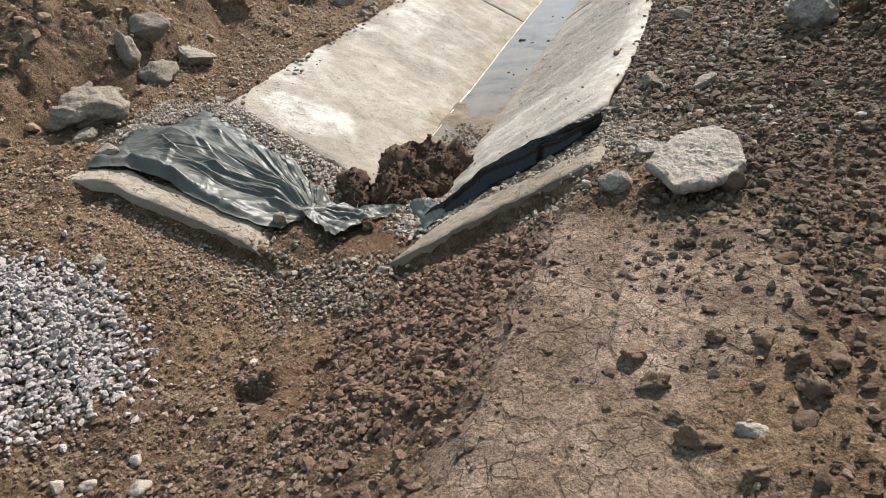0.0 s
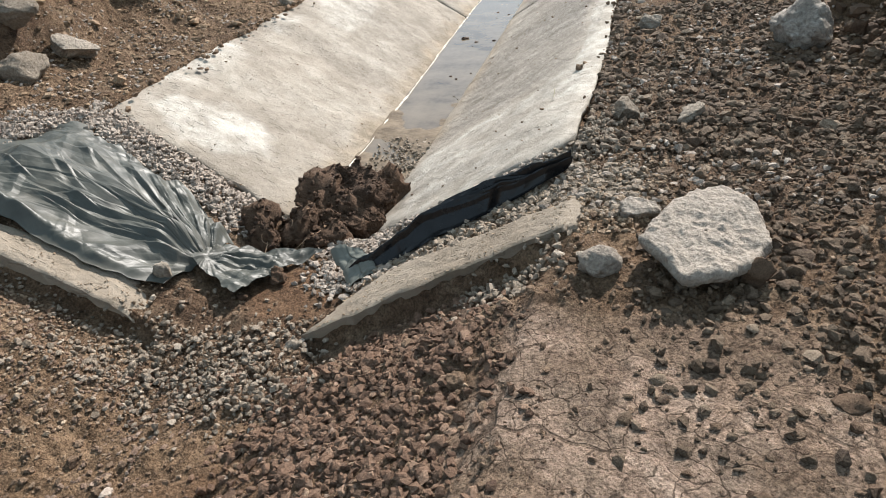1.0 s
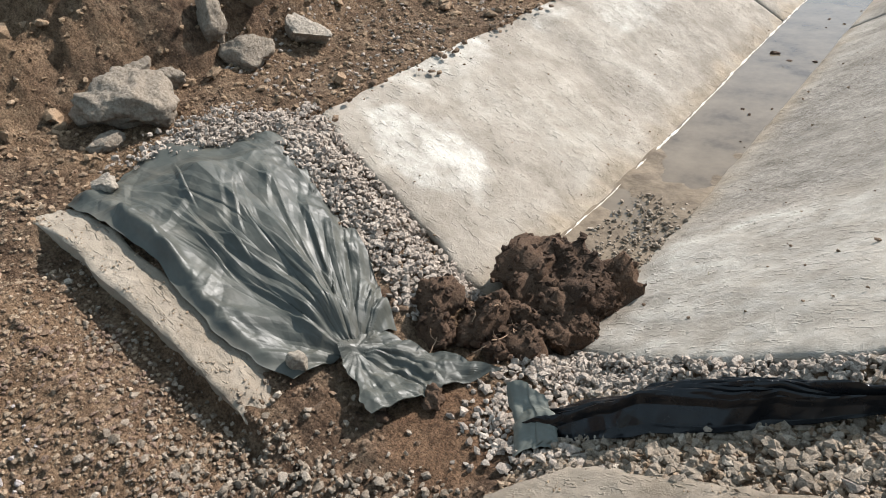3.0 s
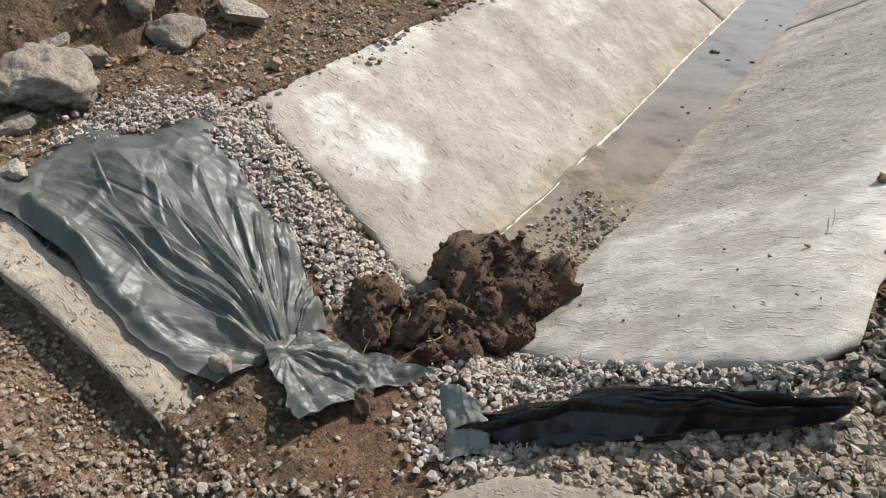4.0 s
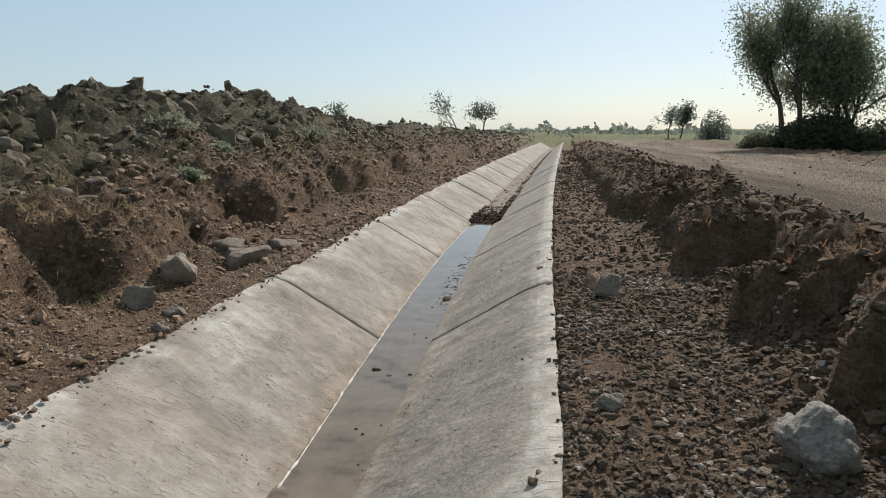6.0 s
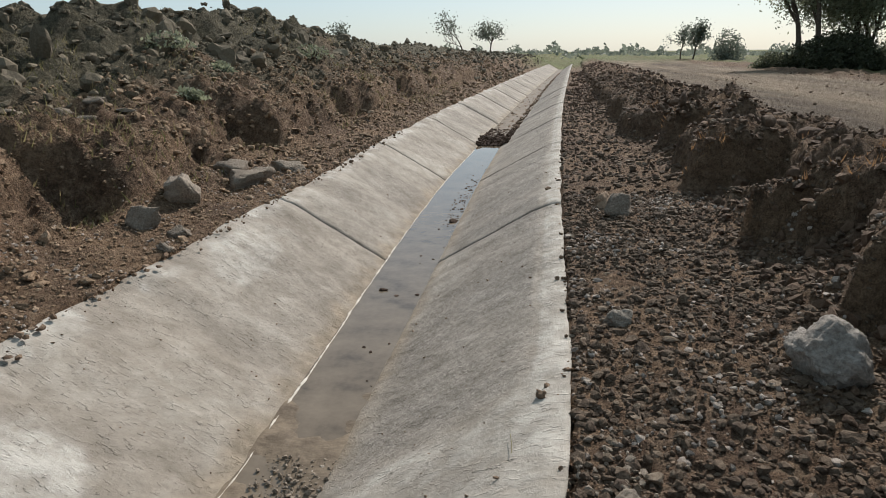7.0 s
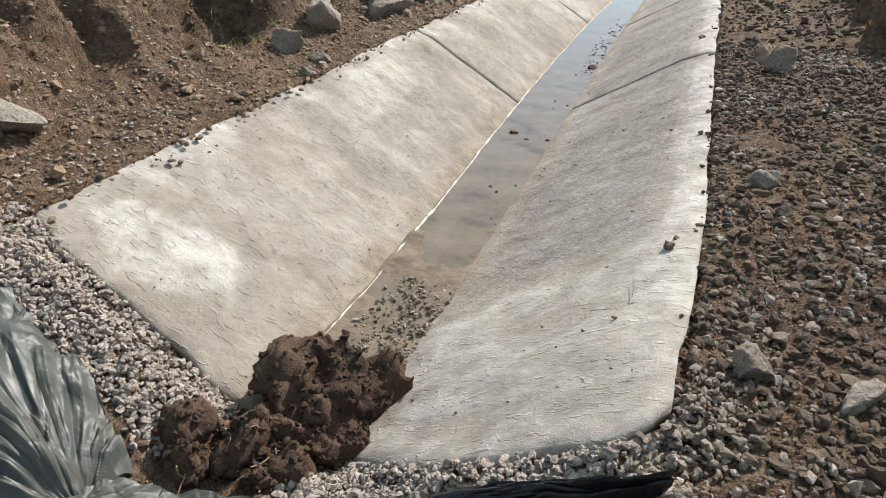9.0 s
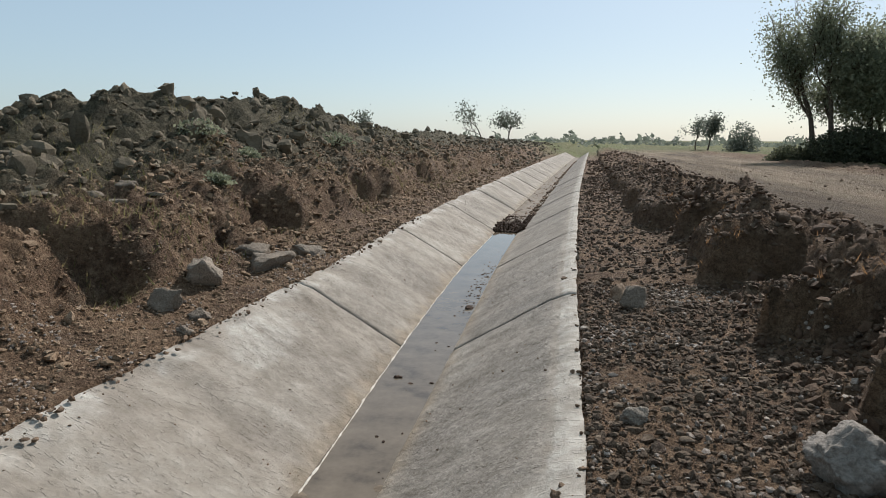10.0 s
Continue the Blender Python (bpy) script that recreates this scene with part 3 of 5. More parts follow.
# ---- concrete channel ----
JOINTS = [2.5] + [8.4 + 5.6 * k for k in range(18)]
THICK = 0.05


def near_edge(s, side):
    """How the broken near end of the lining runs, s from bed to rim."""
    y = 2.52 + 0.2 * s * s if side < 0 else np.interp(s, (0, 0.08, 0.27, 0.43, 0.72, 0.92, 1.0, 1.08, 1.16), (2.43, 2.39, 2.28, 2.22, 2.18, 2.17, 2.19, 2.28, 2.4))
    return y + 0.03 * fbm(s * 1.4, s * 0 + side, 0.2, 3, 81)


def lining_panel(side, y0, y1, parent):
    """One cast panel: slope with a rounded shoulder and a flat coping, top skin, underside and edges."""
    near = y0 < 3
    ny = max(int((y1 - y0) / (0.03 if near else 0.08 if y0 < 20 else 0.4)), 12)
    s = np.concatenate([np.linspace(-0.02, 1.0, 56 if y0 < 20 else 18), np.linspace(1.03, 1.16, 6)])
    v = np.linspace(0, 1, ny)
    S, V = np.meshgrid(s, v)
    start = near_edge(S, side) if near else np.full(S.shape, y0 + 0.012)
    Y = start + (y1 - 0.012 - start) * V
    rim = (bend(RIM_L, Y) + 0.05) if side < 0 else (bend(RIM_R, Y) - 0.17)
    bed = bend(BED_L, Y) if side < 0 else bend(BED_R, Y)
    flat = 0.10 if side < 0 else 0.15 + 0.02 * step(2.7, 4.0, Y)
    edge = 0.018 * fbm(Y, Y * 0 + side, 0.5, 4, 82) * step(1.05, 1.16, S)
    X = np.where(S <= 1, bed + (rim - bed) * S, rim + side * ((S - 1) / 0.16 * flat + edge))
    Z = BED_Z * (1 - np.minimum(S, 1)) + 0.012 * step(1.0, 1.06, S)
    shoulder = np.exp(-((S - 1.0) / 0.07) ** 2)
    Z = Z - 0.022 * shoulder - (0.03 * step(0.88, 1.1, S) if side < 0 else 0)
    Z = Z + 0.022 * fbm(X * 0.5, Y, 0.9, 3, 83) * step(0, 0.2, S) + 0.004 * fbm(X, Y, 0.12, 3, 84) + 0.002 * fbm(X, Y, 0.03, 2, 85)
    Z = Z - 0.02 * np.exp(-((Y - start) / 0.03) ** 2) - 0.015 * np.exp(-((y1 - Y) / 0.03) ** 2)
    top = np.stack([X, Y, Z], -1).reshape(-1, 3)
    low = top - np.array([0, 0, THICK])
    nx = len(s)
    i = np.arange(nx * ny).reshape(ny, nx)
    loop = np.concatenate([i[0, :-1], i[:-1, -1], i[-1, :0:-1], i[:0:-1, 0]])
    nxt = np.roll(loop, -1)
    n = nx * ny
    skirt = np.stack([loop, loop + n, nxt + n, nxt], -1)
    up = grid_faces(nx, ny)
    faces = np.concatenate([up, up[:, ::-1] + n, skirt])
    if side < 0:
        faces = faces[:, ::-1]
    ob = mesh_object("panel", np.concatenate([top, low]), faces, M_LINING, True)
    lime = 0.7 * blob(X + 0.12 * fbm(X, Y, 0.35, 4, 96), Y + 0.12 * fbm(X, Y, 0.35, 4, 97), -1.33, 3.08, 0.46, 0.42, 86, 0.3)
    lime = np.maximum(lime, 0.5 * blob(X + 0.1 * fbm(X, Y, 0.3, 4, 98), Y, -1.6, 6.6, 0.3, 0.8, 87, 0.4))
    if side > 0:
        lime = np.maximum(lime, 0.32 * step(3.55, 3.4, Y - 0.35 * np.clip(S, 0, 1) + 0.05 * fbm(X, Y, 0.3, 3, 99)) + 0.12 * fbm(X, Y, 0.4, 3, 95))
    lime = np.maximum(lime, 0.5 * step(0.82, 0.95, S) * step(-0.1, 0.4, fbm(X, Y, 0.5, 4, 88)) if side < 0 else 0.45 * step(0.97, 1.0, S + 0.02 * fbm(X, Y, 0.2, 3, 94)) * step(2.6, 3.4, Y))
    silt = step(0.17, 0.0, S + 0.06 * fbm(X, Y, 0.25, 3, 89)) * 0.8
    patchy = fbm(X * 0.7, Y, 1.1, 4, 100)
    if side > 0:
        old = step(3.25, 3.75, Y - 0.5 * np.clip(S, 0, 1) + 0.08 * fbm(X, Y, 0.4, 3, 101)) * step(0.05, 0.25, S + 0.05 * patchy) * step(0.97, 0.92, S + 0.02 * patchy)
        old = old * np.clip(0.58 + 0.25 * patchy, 0, 1)
    else:
        old = np.clip(0.12 + 0.35 * patchy, 0, 0.4) * step(3.2, 4.2, Y) * step(0.1, 0.3, S) * step(0.95, 0.7, S)
    for name, layer in (("lime", lime), ("silt", silt), ("weathered", old)):
        add_layer(ob, name, np.concatenate([layer.ravel()] * 2))
    return under(ob, parent)


def make_channel():
    for side, name in ((-1, "channel_lining_west"), (1, "channel_lining_east")):
        top = tagged(new(name), "weathered cast concrete side of an irrigation channel, in panels", "channel lining", "", "structure")
        for a, b in zip(JOINTS, JOINTS[1:]):
            lining_panel(side, a, b, top)
    ys = np.concatenate([np.arange(2.55, 8, 0.04), np.arange(8, 20, 0.12), np.arange(20, 104, 1.0)])
    u = np.linspace(0, 1, 17)
    U, Y = np.meshgrid(u, ys)
    X = bend(BED_L, Y) - 0.06 + (bend(BED_R, Y) - bend(BED_L, Y) + 0.12) * U
    Z = BED_Z - 0.005 + 0.036 * step(6.2, 3.6, Y) + 0.05 * step(19.5, 20.5, Y) + 0.014 * fbm(X, Y, 0.3, 4, 91)
    bed = mesh_object("channel_bed", np.stack([X, Y, Z], -1).reshape(-1, 3), grid_faces(len(u), len(ys)), M_SILT, True)
    tagged(bed, "silted concrete bed of the irrigation channel", "channel bed", "", "structure")
    ys = np.arange(3.45, 20.2, 0.15)
    U, Y = np.meshgrid(u, ys)
    X = bend(BED_L, Y) - 0.045 + (bend(BED_R, Y) - bend(BED_L, Y) + 0.09) * U
    water = mesh_object("water", np.stack([X, Y, X * 0 - 0.775], -1).reshape(-1, 3), grid_faces(len(u), len(ys)), M_WATER, True)
    tagged(water, "shallow still water reflecting the sky in the channel", "water", "", "structure")
    # pale strip along the waterline, added in place of the sky's reflection there
    ys = np.arange(2.85, 18.5, 0.025)
    w = np.clip(0.004 + 0.007 * fbm(ys, ys * 0, 0.11, 4, 92, 0.7), 0.0012, 1)
    x0 = bend(BED_L, ys) - 0.03 + 0.008 * fbm(ys, ys * 0 + 3, 0.3, 3, 93)
    rows = [np.stack([x0 - w, ys, ys * 0 - 0.77 + 0.5 * w], -1), np.stack([x0, ys, ys * 0 - 0.768 + 0.5 * w], -1), np.stack([x0 + w, ys, ys * 0 - 0.778], -1)]
    v = np.stack(rows, 1).reshape(-1, 3)
    crust = mesh_object("lime_crust", v, grid_faces(3, len(ys)), M_GLINT, True)
    tagged(crust, "thin white strip standing in for sky glint along the waterline", "crust", "", "structure")


make_channel()

# ---- loose stones and clods ----
SHEET_KNOT = (-0.42, 1.55)


def on_lining(x, y):
    return (y > lip_y(x) - 0.01) & (x > bend(RIM_L, y) - 0.02) & (x < bend(RIM_R, y) + 0.005 - 0.02 * (1 - step(2.7, 4.0, y)))


def in_quad(x, y, corners):
    inside = np.ones(np.shape(x), bool)
    for (ax, ay), (bx, by) in zip(corners, corners[1:] + corners[:1]):
        inside &= (bx - ax) * (y - ay) - (by - ay) * (x - ax) <= 0
    return inside


SHEET_AREA = [(-1.98, 1.2), (-1.5, 2.2), (-0.5, 1.85), (-0.5, 1.28)]
STRIP_W = [(-2.0, 0.87), (-1.9, 1.12), (-0.48, 1.22), (-0.43, 0.92)]
STRIP_E = [(0.36, 1.06), (0.75, 1.52), (1.72, 1.58), (1.74, 1.25)]


def thrown(n, x0, x1, y0, y1, rng, keep=None):
    x, y = rng.uniform(x0, x1, n), rng.uniform(y0, y1, n)
    ok = ~on_lining(x, y) & ~in_quad(x, y, SHEET_AREA) & ~in_quad(x, y, STRIP_W) & ~in_quad(x, y, STRIP_E)
    thin = np.maximum(mud_mask(x, y) * 0.72, red_mask(x, y) * 0.88)
    thin = np.maximum(thin, road_mask(x, y) * 0.9)
    ok &= rng.random(n) > thin
    if keep is not None:
        ok &= rng.random(n) < keep(x, y)
    return x[ok], y[ok]


def litter(name, n, box, small, big, material, label, category, seed, level=1, keep=None, sink=0.3, power=2.2, flat=0.75, smooth=False):
    rng = np.random.default_rng(seed)
    x, y = thrown(n, *box, rng, keep)
    s = sizes(len(x), small, big, rng, power)
    return scatter(name, x, y, surface_z(x, y) + s * (1 - 2 * sink) * 0.7, s, material, label, category, level, flat, seed, None, smooth)


def patchy(size, low, high, seed):
    return lambda x, y: step(low, high, fbm(x, y, size, 3, seed))


def make_litter():
    not_front = lambda x, y: 0.35 + 0.65 * step(-0.4, 0.3, fbm(x, y, 0.5, 3, 201))
    litter("loose_clods", 13000, (-2.7, 3.4, -1.6, 2.5), 0.004, 0.017, M_CLOD, "small brown soil clods strewn over the ground", "clods", 301, 1, not_front)
    litter("loose_clods", 900, (-2.7, 3.4, -1.6, 2.5), 0.010, 0.032, M_CLOD, "fist-sized brown soil clods on the ground", "clods", 302, 2, not_front, 0.3, 3)
    litter("soil_crumbs", 4500, (-2.3, 1.8, -1.2, 1.4), 0.005, 0.018, M_CLOD, "fine crumbs of brown soil covering the ground", "crumbs", 321, 1)
    litter("stone_chips", 6500, (-1.4, 1.1, -1.4, 0.9), 0.004, 0.019, M_CHIP, "reddish stone chips mixed in the trampled soil", "chips", 331, 1, patchy(0.35, -0.6, 0.3, 211), 0.3, 1.7, 0.6)
    litter("pale_crumbs", 5000, (0.5, 2.1, 1.3, 2.1), 0.004, 0.017, M_PALE, "pale brown crumbled soil between the strip and the black sheet", "crumbs", 332, 1)
    litter("pale_crumbs", 3500, (-2.6, -0.4, 0.1, 1.05), 0.003, 0.016, M_PALE, "pale brown crumbled soil below the concrete strip", "crumbs", 333, 1)
    red = lambda x, y: blob(x, y, 1.05, 0.25, 0.55, 0.85, 203, 1.1)
    litter("reddish_clods", 13000, (0.3, 1.9, -1.2, 1.3), 0.006, 0.027, M_REDCLOD, "crumbled reddish soil clods beside the cracked mud", "clods", 303, 1, red)
    litter("reddish_clods", 600, (0.3, 1.9, -1.2, 1.3), 0.014, 0.04, M_REDCLOD, "larger reddish soil clods beside the cracked mud", "clods", 304, 2, red)
    litter("dark_clods", 4200, (2.6, 4.6, -1.5, 4.5), 0.006, 0.03, M_LUMP, "dark soil clods on the foot of the bank", "clods", 305, 1)
    litter("dark_clods", 150, (2.6, 4.6, -1.5, 4.5), 0.025, 0.055, M_LUMP, "large dark soil clods on the foot of the bank", "clods", 306, 3, None, 0.3, 2.5, 0.8, True)
    litter("dark_clods", 5500, (2.0, 3.7, 0.1, 2.7), 0.005, 0.026, M_STONY, "dark crumbled soil clods round the broken slab", "clods", 334, 1)
    litter("dark_clods", 260, (2.1, 3.7, 0.2, 2.7), 0.014, 0.045, M_STONY, "fist-sized dark clods round the broken slab", "clods", 335, 2)
    # stony strip along the channel
    litter("stony_soil", 10500, (1.5, 3.7, 2.2, 9.0), 0.008, 0.034, M_STONY, "stony brown soil beside the channel", "stones", 307, 1, patchy(0.7, -1.1, -0.3, 206))
    litter("soil_crumbs", 3800, (1.55, 3.2, 1.6, 5.0), 0.004, 0.013, M_CLOD, "fine crumbs of brown soil beside the channel", "crumbs", 322, 1)
    litter("grey_pebbles", 4000, (1.5, 3.5, 1.6, 9.0), 0.008, 0.03, M_GRAVEL, "grey pebbles mixed in the soil beside the channel", "pebbles", 308, 1, patchy(0.6, -0.3, 0.5, 207))
    litter("stony_soil", 800, (1.55, 4.2, 2.2, 12.0), 0.018, 0.055, M_STONY, "larger clods beside the channel", "stones", 309, 2, None, 0.3, 2.6)
    litter("stony_soil", 4200, (1.4, 4.0, 9.0, 34.0), 0.02, 0.06, M_STONY, "stony brown soil farther along the channel", "stones", 310, 1)
    # west bank
    litter("bank_clods", 9500, (-4.6, -1.9, 0.3, 9.0), 0.005, 0.026, M_BANK, "brown clods on the channel bank", "clods", 311, 1)
    litter("bank_clods", 450, (-5.2, -2.0, 0.5, 12.0), 0.02, 0.075, M_BANK, "large brown clods on the channel bank", "clods", 312, 2, None, 0.3, 2.6)
    litter("bank_clods", 4500, (-6.0, -2.0, 8.5, 26.0), 0.02, 0.07, M_BANK, "brown clods on the bank farther along", "clods", 313, 1)
    litter("bank_pebbles", 2600, (-3.1, -1.92, 2.6, 11.0), 0.008, 0.022, M_GRAVEL, "grey pebbles along the channel rim", "pebbles", 314, 1, patchy(0.5, -0.3, 0.4, 208))
    litter("soil_crumbs", 3500, (0.55, 2.0, 1.45, 2.05), 0.005, 0.026, M_DUSTY, "crumbled pale brown soil along the black sheet", "crumbs", 323, 1)
    litter("bank_clods", 2200, (-6.5, -2.3, 24.0, 62.0), 0.04, 0.13, M_BANK, "brown clods and weeds on the distant bank", "clods", 324, 1)
    litter("bank_clods", 1600, (1.6, 5.6, 22.0, 62.0), 0.04, 0.12, M_LUMP, "dark clods on the distant bank below the track", "clods", 325, 1)
    # spoil heaps
    litter("spoil_clods", 4500, (-10.0, -4.4, 5.0, 38.0), 0.025, 0.09, M_DARKCLOD, "dark earth lumps on the spoil heaps", "clods", 315, 1, None, 0.35, 2.5)
    litter("spoil_clods", 700, (-11.0, -5.6, 6.0, 32.0), 0.08, 0.26, M_DARKCLOD, "big dark earth lumps on the spoil heaps", "clods", 316, 2, None, 0.4, 2.5, 1.0)
    # east bank
    litter("bank_clods", 5000, (3.0, 5.6, 3.5, 24.0), 0.018, 0.07, M_LUMP, "dark clods on the bank below the track", "clods", 317, 1)
    litter("bank_clods", 150, (3.3, 5.2, 4.5, 22.0), 0.05, 0.15, M_LUMP, "big dark clods on the bank below the track", "clods", 318, 3, None, 0.35, 2.2, 0.75, True)
    litter("spoil_clods", 2000, (-12.0, -2.6, 38.0, 110.0), 0.06, 0.22, M_DARKCLOD, "dark earth and weeds on the bank far along the channel", "clods", 320, 1)
    litter("track_stones", 1500, (5.0, 13.0, 4.0, 40.0), 0.02, 0.06, M_CLOD, "small stones on the dirt track", "stones", 319, 1)


make_litter()


def gravel(name, n, quad, small, big, material, label, seed, heap=0.02, stray=0.022, lift=0.0, level=1):
    """A bed of gravel poured over the ground within four corners."""
    rng = np.random.default_rng(seed)
    u, v = rng.random(n), rng.random(n)
    (ax, ay), (bx, by), (cx, cy), (dx, dy) = quad
    x = (ax * (1 - u) + bx * u) * (1 - v) + (dx * (1 - u) + cx * u) * v
    y = (ay * (1 - u) + by * u) * (1 - v) + (dy * (1 - u) + cy * u) * v
    x, y = x + rng.normal(0, stray, n), y + rng.normal(0, stray, n)
    ok = ~on_lining(x, y - 0.03)
    x, y, u, v = x[ok], y[ok], u[ok], v[ok]
    s = sizes(len(x), small, big, rng, 1.6)
    rise = heap * 16 * u * (1 - u) * v * (1 - v)
    z = surface_z(x, y) + s * 0.45 + rise * rng.random(len(x))
    return scatter(name, x, y, z + lift, s, material, label, "gravel", level, 0.85, seed)


gravel("gravel_bed", 3700, [(-1.52, 2.2), (-2.0, 2.74), (-0.42, 2.6), (-0.42, 1.95)], 0.009, 0.023, M_GRAVEL, "grey gravel bedding between plastic sheet and concrete edge", 401, 0.07)
gravel("gravel_bed", 1500, [(-2.2, 1.75), (-2.05, 2.55), (-1.75, 2.6), (-1.6, 2.1)], 0.008, 0.022, M_GRAVEL, "grey gravel spilled along the top of the plastic sheet", 402, 0.03)
gravel("gravel_bed", 750, [(-2.12, 1.42), (-2.2, 2.3), (-1.72, 2.5), (-1.9, 1.9)], 0.006, 0.020, M_GRAVEL, "grey gravel holding down the upper edge of the plastic sheet", 412, 0.02, 0.05, 0.06)
gravel("gravel_bed", 3600, [(0.1, 2.0), (0.1, 2.5), (1.62, 2.5), (1.62, 2.06)], 0.009, 0.022, M_GRAVEL, "grey gravel bedding below the concrete edge", 403, 0.05)
gravel("loose_gravel", 1500, [(-0.75, 0.5), (-0.5, 1.0), (0.45, 1.2), (0.5, 0.55)], 0.006, 0.02, M_DUSTY, "loose grey gravel in the bottom of the cut", 404, 0.03, 0.13)
gravel("loose_gravel", 240, [(-1.7, 0.78), (-1.7, 0.95), (-0.6, 0.97), (-0.5, 0.75)], 0.006, 0.017, M_DUSTY, "dusty gravel along the foot of the concrete strip", 405, 0.0, 0.07)
gravel("loose_gravel", 200, [(1.6, 2.1), (1.66, 3.3), (1.95, 3.2), (2.05, 2.1)], 0.008, 0.024, M_DUSTY, "grey gravel at the corner of the concrete edge", 411, 0.01, 0.05)
gravel("loose_gravel", 520, [(1.45, 2.05), (1.52, 2.3), (1.72, 2.75), (1.88, 2.2)], 0.007, 0.022, M_DUSTY, "grey gravel banked against the broken corner of the lining", 413, 0.05, 0.03)
gravel("loose_gravel", 420, [(0.2, 1.55), (0.1, 1.95), (0.6, 1.9), (0.75, 1.55)], 0.010, 0.026, M_GRAVEL, "loose gravel between the plastic sheets", 406, 0.02, 0.06)
gravel("loose_gravel", 160, [(1.2, 1.02), (1.25, 1.2), (1.72, 1.32), (1.8, 1.05)], 0.010, 0.026, M_DUSTY, "dusty gravel beside the tilted concrete strip", 407, 0.03, 0.06)
gravel("pale_gravel_heap", 4600, [(-1.85, -0.15), (-1.05, 0.17), (-0.47, -0.3), (-0.85, -1.35)], 0.009, 0.023, M_WHITE, "spread heap of pale crushed gravel", 408, 0.08, 0.10)


# ---- rocks ----
def rock(name, x, y, half, turn, seed, label, category="rock", material=M_ROCK, sink=0.3, tilt=(0, 0), level=4, group="", cuts=13, top=None, flat=None):
    v, f = rock_shape(level, seed, cuts, 0.22 if category not in ("clod",) else 0.42)
    if flat:
        v[:, 2] = np.where(v[:, 2] > flat, flat + (v[:, 2] - flat) * 0.12, v[:, 2])
    v = v * np.array(half)
    fine = noise3(v, min(half) * 0.5, 4, seed + 9)
    v = v * (1 + 0.10 * fine[:, None] - 0.05 * np.abs(noise3(v, min(half) * 0.22, 3, seed + 12))[:, None])
    ob = mesh_object(name, v, f, material, True)
    z = float(surface_z(x, y)) if top is None else top
    ob.matrix_world = pose(x, y, z + half[2] * (0.75 - 2 * sink + 0.2), tilt[0], tilt[1], turn)
    return tagged(ob, label, category, group)


def broken_slab(x, y, corners, thick, tilt, seed, label):
    """A broken piece of concrete slab: pitted top, ragged rim, rough thick edge."""
    ang = np.linspace(-np.pi, np.pi, 160, endpoint=False)
    rim = np.full(len(ang), 9.0)
    for (ax, ay), (bx, by) in zip(corners, corners[1:] + corners[:1]):
        # distance along each bearing to this edge of the outline
        cross = np.cos(ang) * (by - ay) - np.sin(ang) * (bx - ax)
        r = (ax * (by - ay) - ay * (bx - ax)) / np.where(np.abs(cross) < 1e-6, 1e-6, cross)
        rim = np.where((r > 0) & (r < rim), r, rim)
    rim = rim * (1 + 0.03 * fbm(np.cos(ang), np.sin(ang), 0.5, 5, seed, 0.6))
    rings = [(r, 0.0) for r in np.linspace(0.02, 0.94, 40)] + [(0.975, -0.06), (1.0, -0.2), (1.01, -0.4), (0.97, -0.62), (0.92, -0.82), (0.82, -1.0), (0.5, -1.05), (0.02, -1.05)]
    R = np.array([r for r, _ in rings])[:, None]
    D = np.array([d for _, d in rings])[:, None] * np.ones_like(ang)[None]
    X, Y = R * rim * np.cos(ang), R * rim * np.sin(ang)
    edge = step(0.85, 1.0, R) * np.ones_like(X)
    grow = 1 + edge * 0.03 * fbm(ang[None] * 2.2 + X * 0, D * 3, 0.5, 5, seed + 1, 0.65)
    X, Y = X * grow, Y * grow
    Z = D * thick + (D > -0.9) * (0.012 * fbm(X, Y, 0.16, 4, seed + 2) + 0.006 * fbm(X, Y, 0.03, 3, seed + 3) - 0.014 * edge * np.abs(fbm(X, Y, 0.07, 3, seed + 4)))
    n, m = X.shape
    i = np.arange(n * m).reshape(n, m)
    j = np.roll(i, -1, 1)
    quads = np.stack([i[:-1], i[1:], j[1:], j[:-1]], -1).reshape(-1, 4)
    ob = mesh_object("slab", np.stack([X, Y, Z], -1).reshape(-1, 3), quads, M_SLAB, True)
    ob.matrix_world = pose(x, y, float(surface_z(x, y)) + thick + 0.075, tilt[0], tilt[1], 0)
    return tagged(ob, label, "slab")


broken_slab(2.24, 1.14, [(-0.08, -0.28), (0.09, -0.24), (0.24, -0.02), (0.19, 0.2), (0.06, 0.33), (-0.12, 0.2), (-0.24, -0.06)], 0.08, (9, 3), 501, "broken slab of pale concrete propped on dark clods")
for k, (x, y, r) in enumerate(((2.3, 1.3, 0.09), (2.14, 1.24, 0.08), (2.33, 1.06, 0.07), (2.42, 1.0, 0.06), (2.2, 1.06, 0.06))):
    rock("clod", x, y, (r, r * 0.9, 0.065), 70 * k, 980 + k, "dark soil clod under the propped slab", "clod", M_LUMP, sink=0.2, level=3)
rock("stone", 1.86, 1.0, (0.09, 0.085, 0.075), 50, 502, "rounded pale stone beside the flat slab", "stone", material=M_SLAB, cuts=3)
rock("stone", 1.99, 1.5, (0.10, 0.075, 0.06), 10, 503, "rounded pale stone behind the flat slab", "stone", material=M_SLAB, cuts=3)
rock("boulder", -2.58, 1.86, (0.34, 0.26, 0.22), 25, 504, "large grey boulder on the bank above the plastic sheet", "boulder", level=5, material=M_DULL, cuts=7)
rock("stone", -2.42, 1.57, (0.13, 0.09, 0.07), 70, 505, "grey stone at the foot of the large boulder", "stone", material=M_DULL, cuts=7)
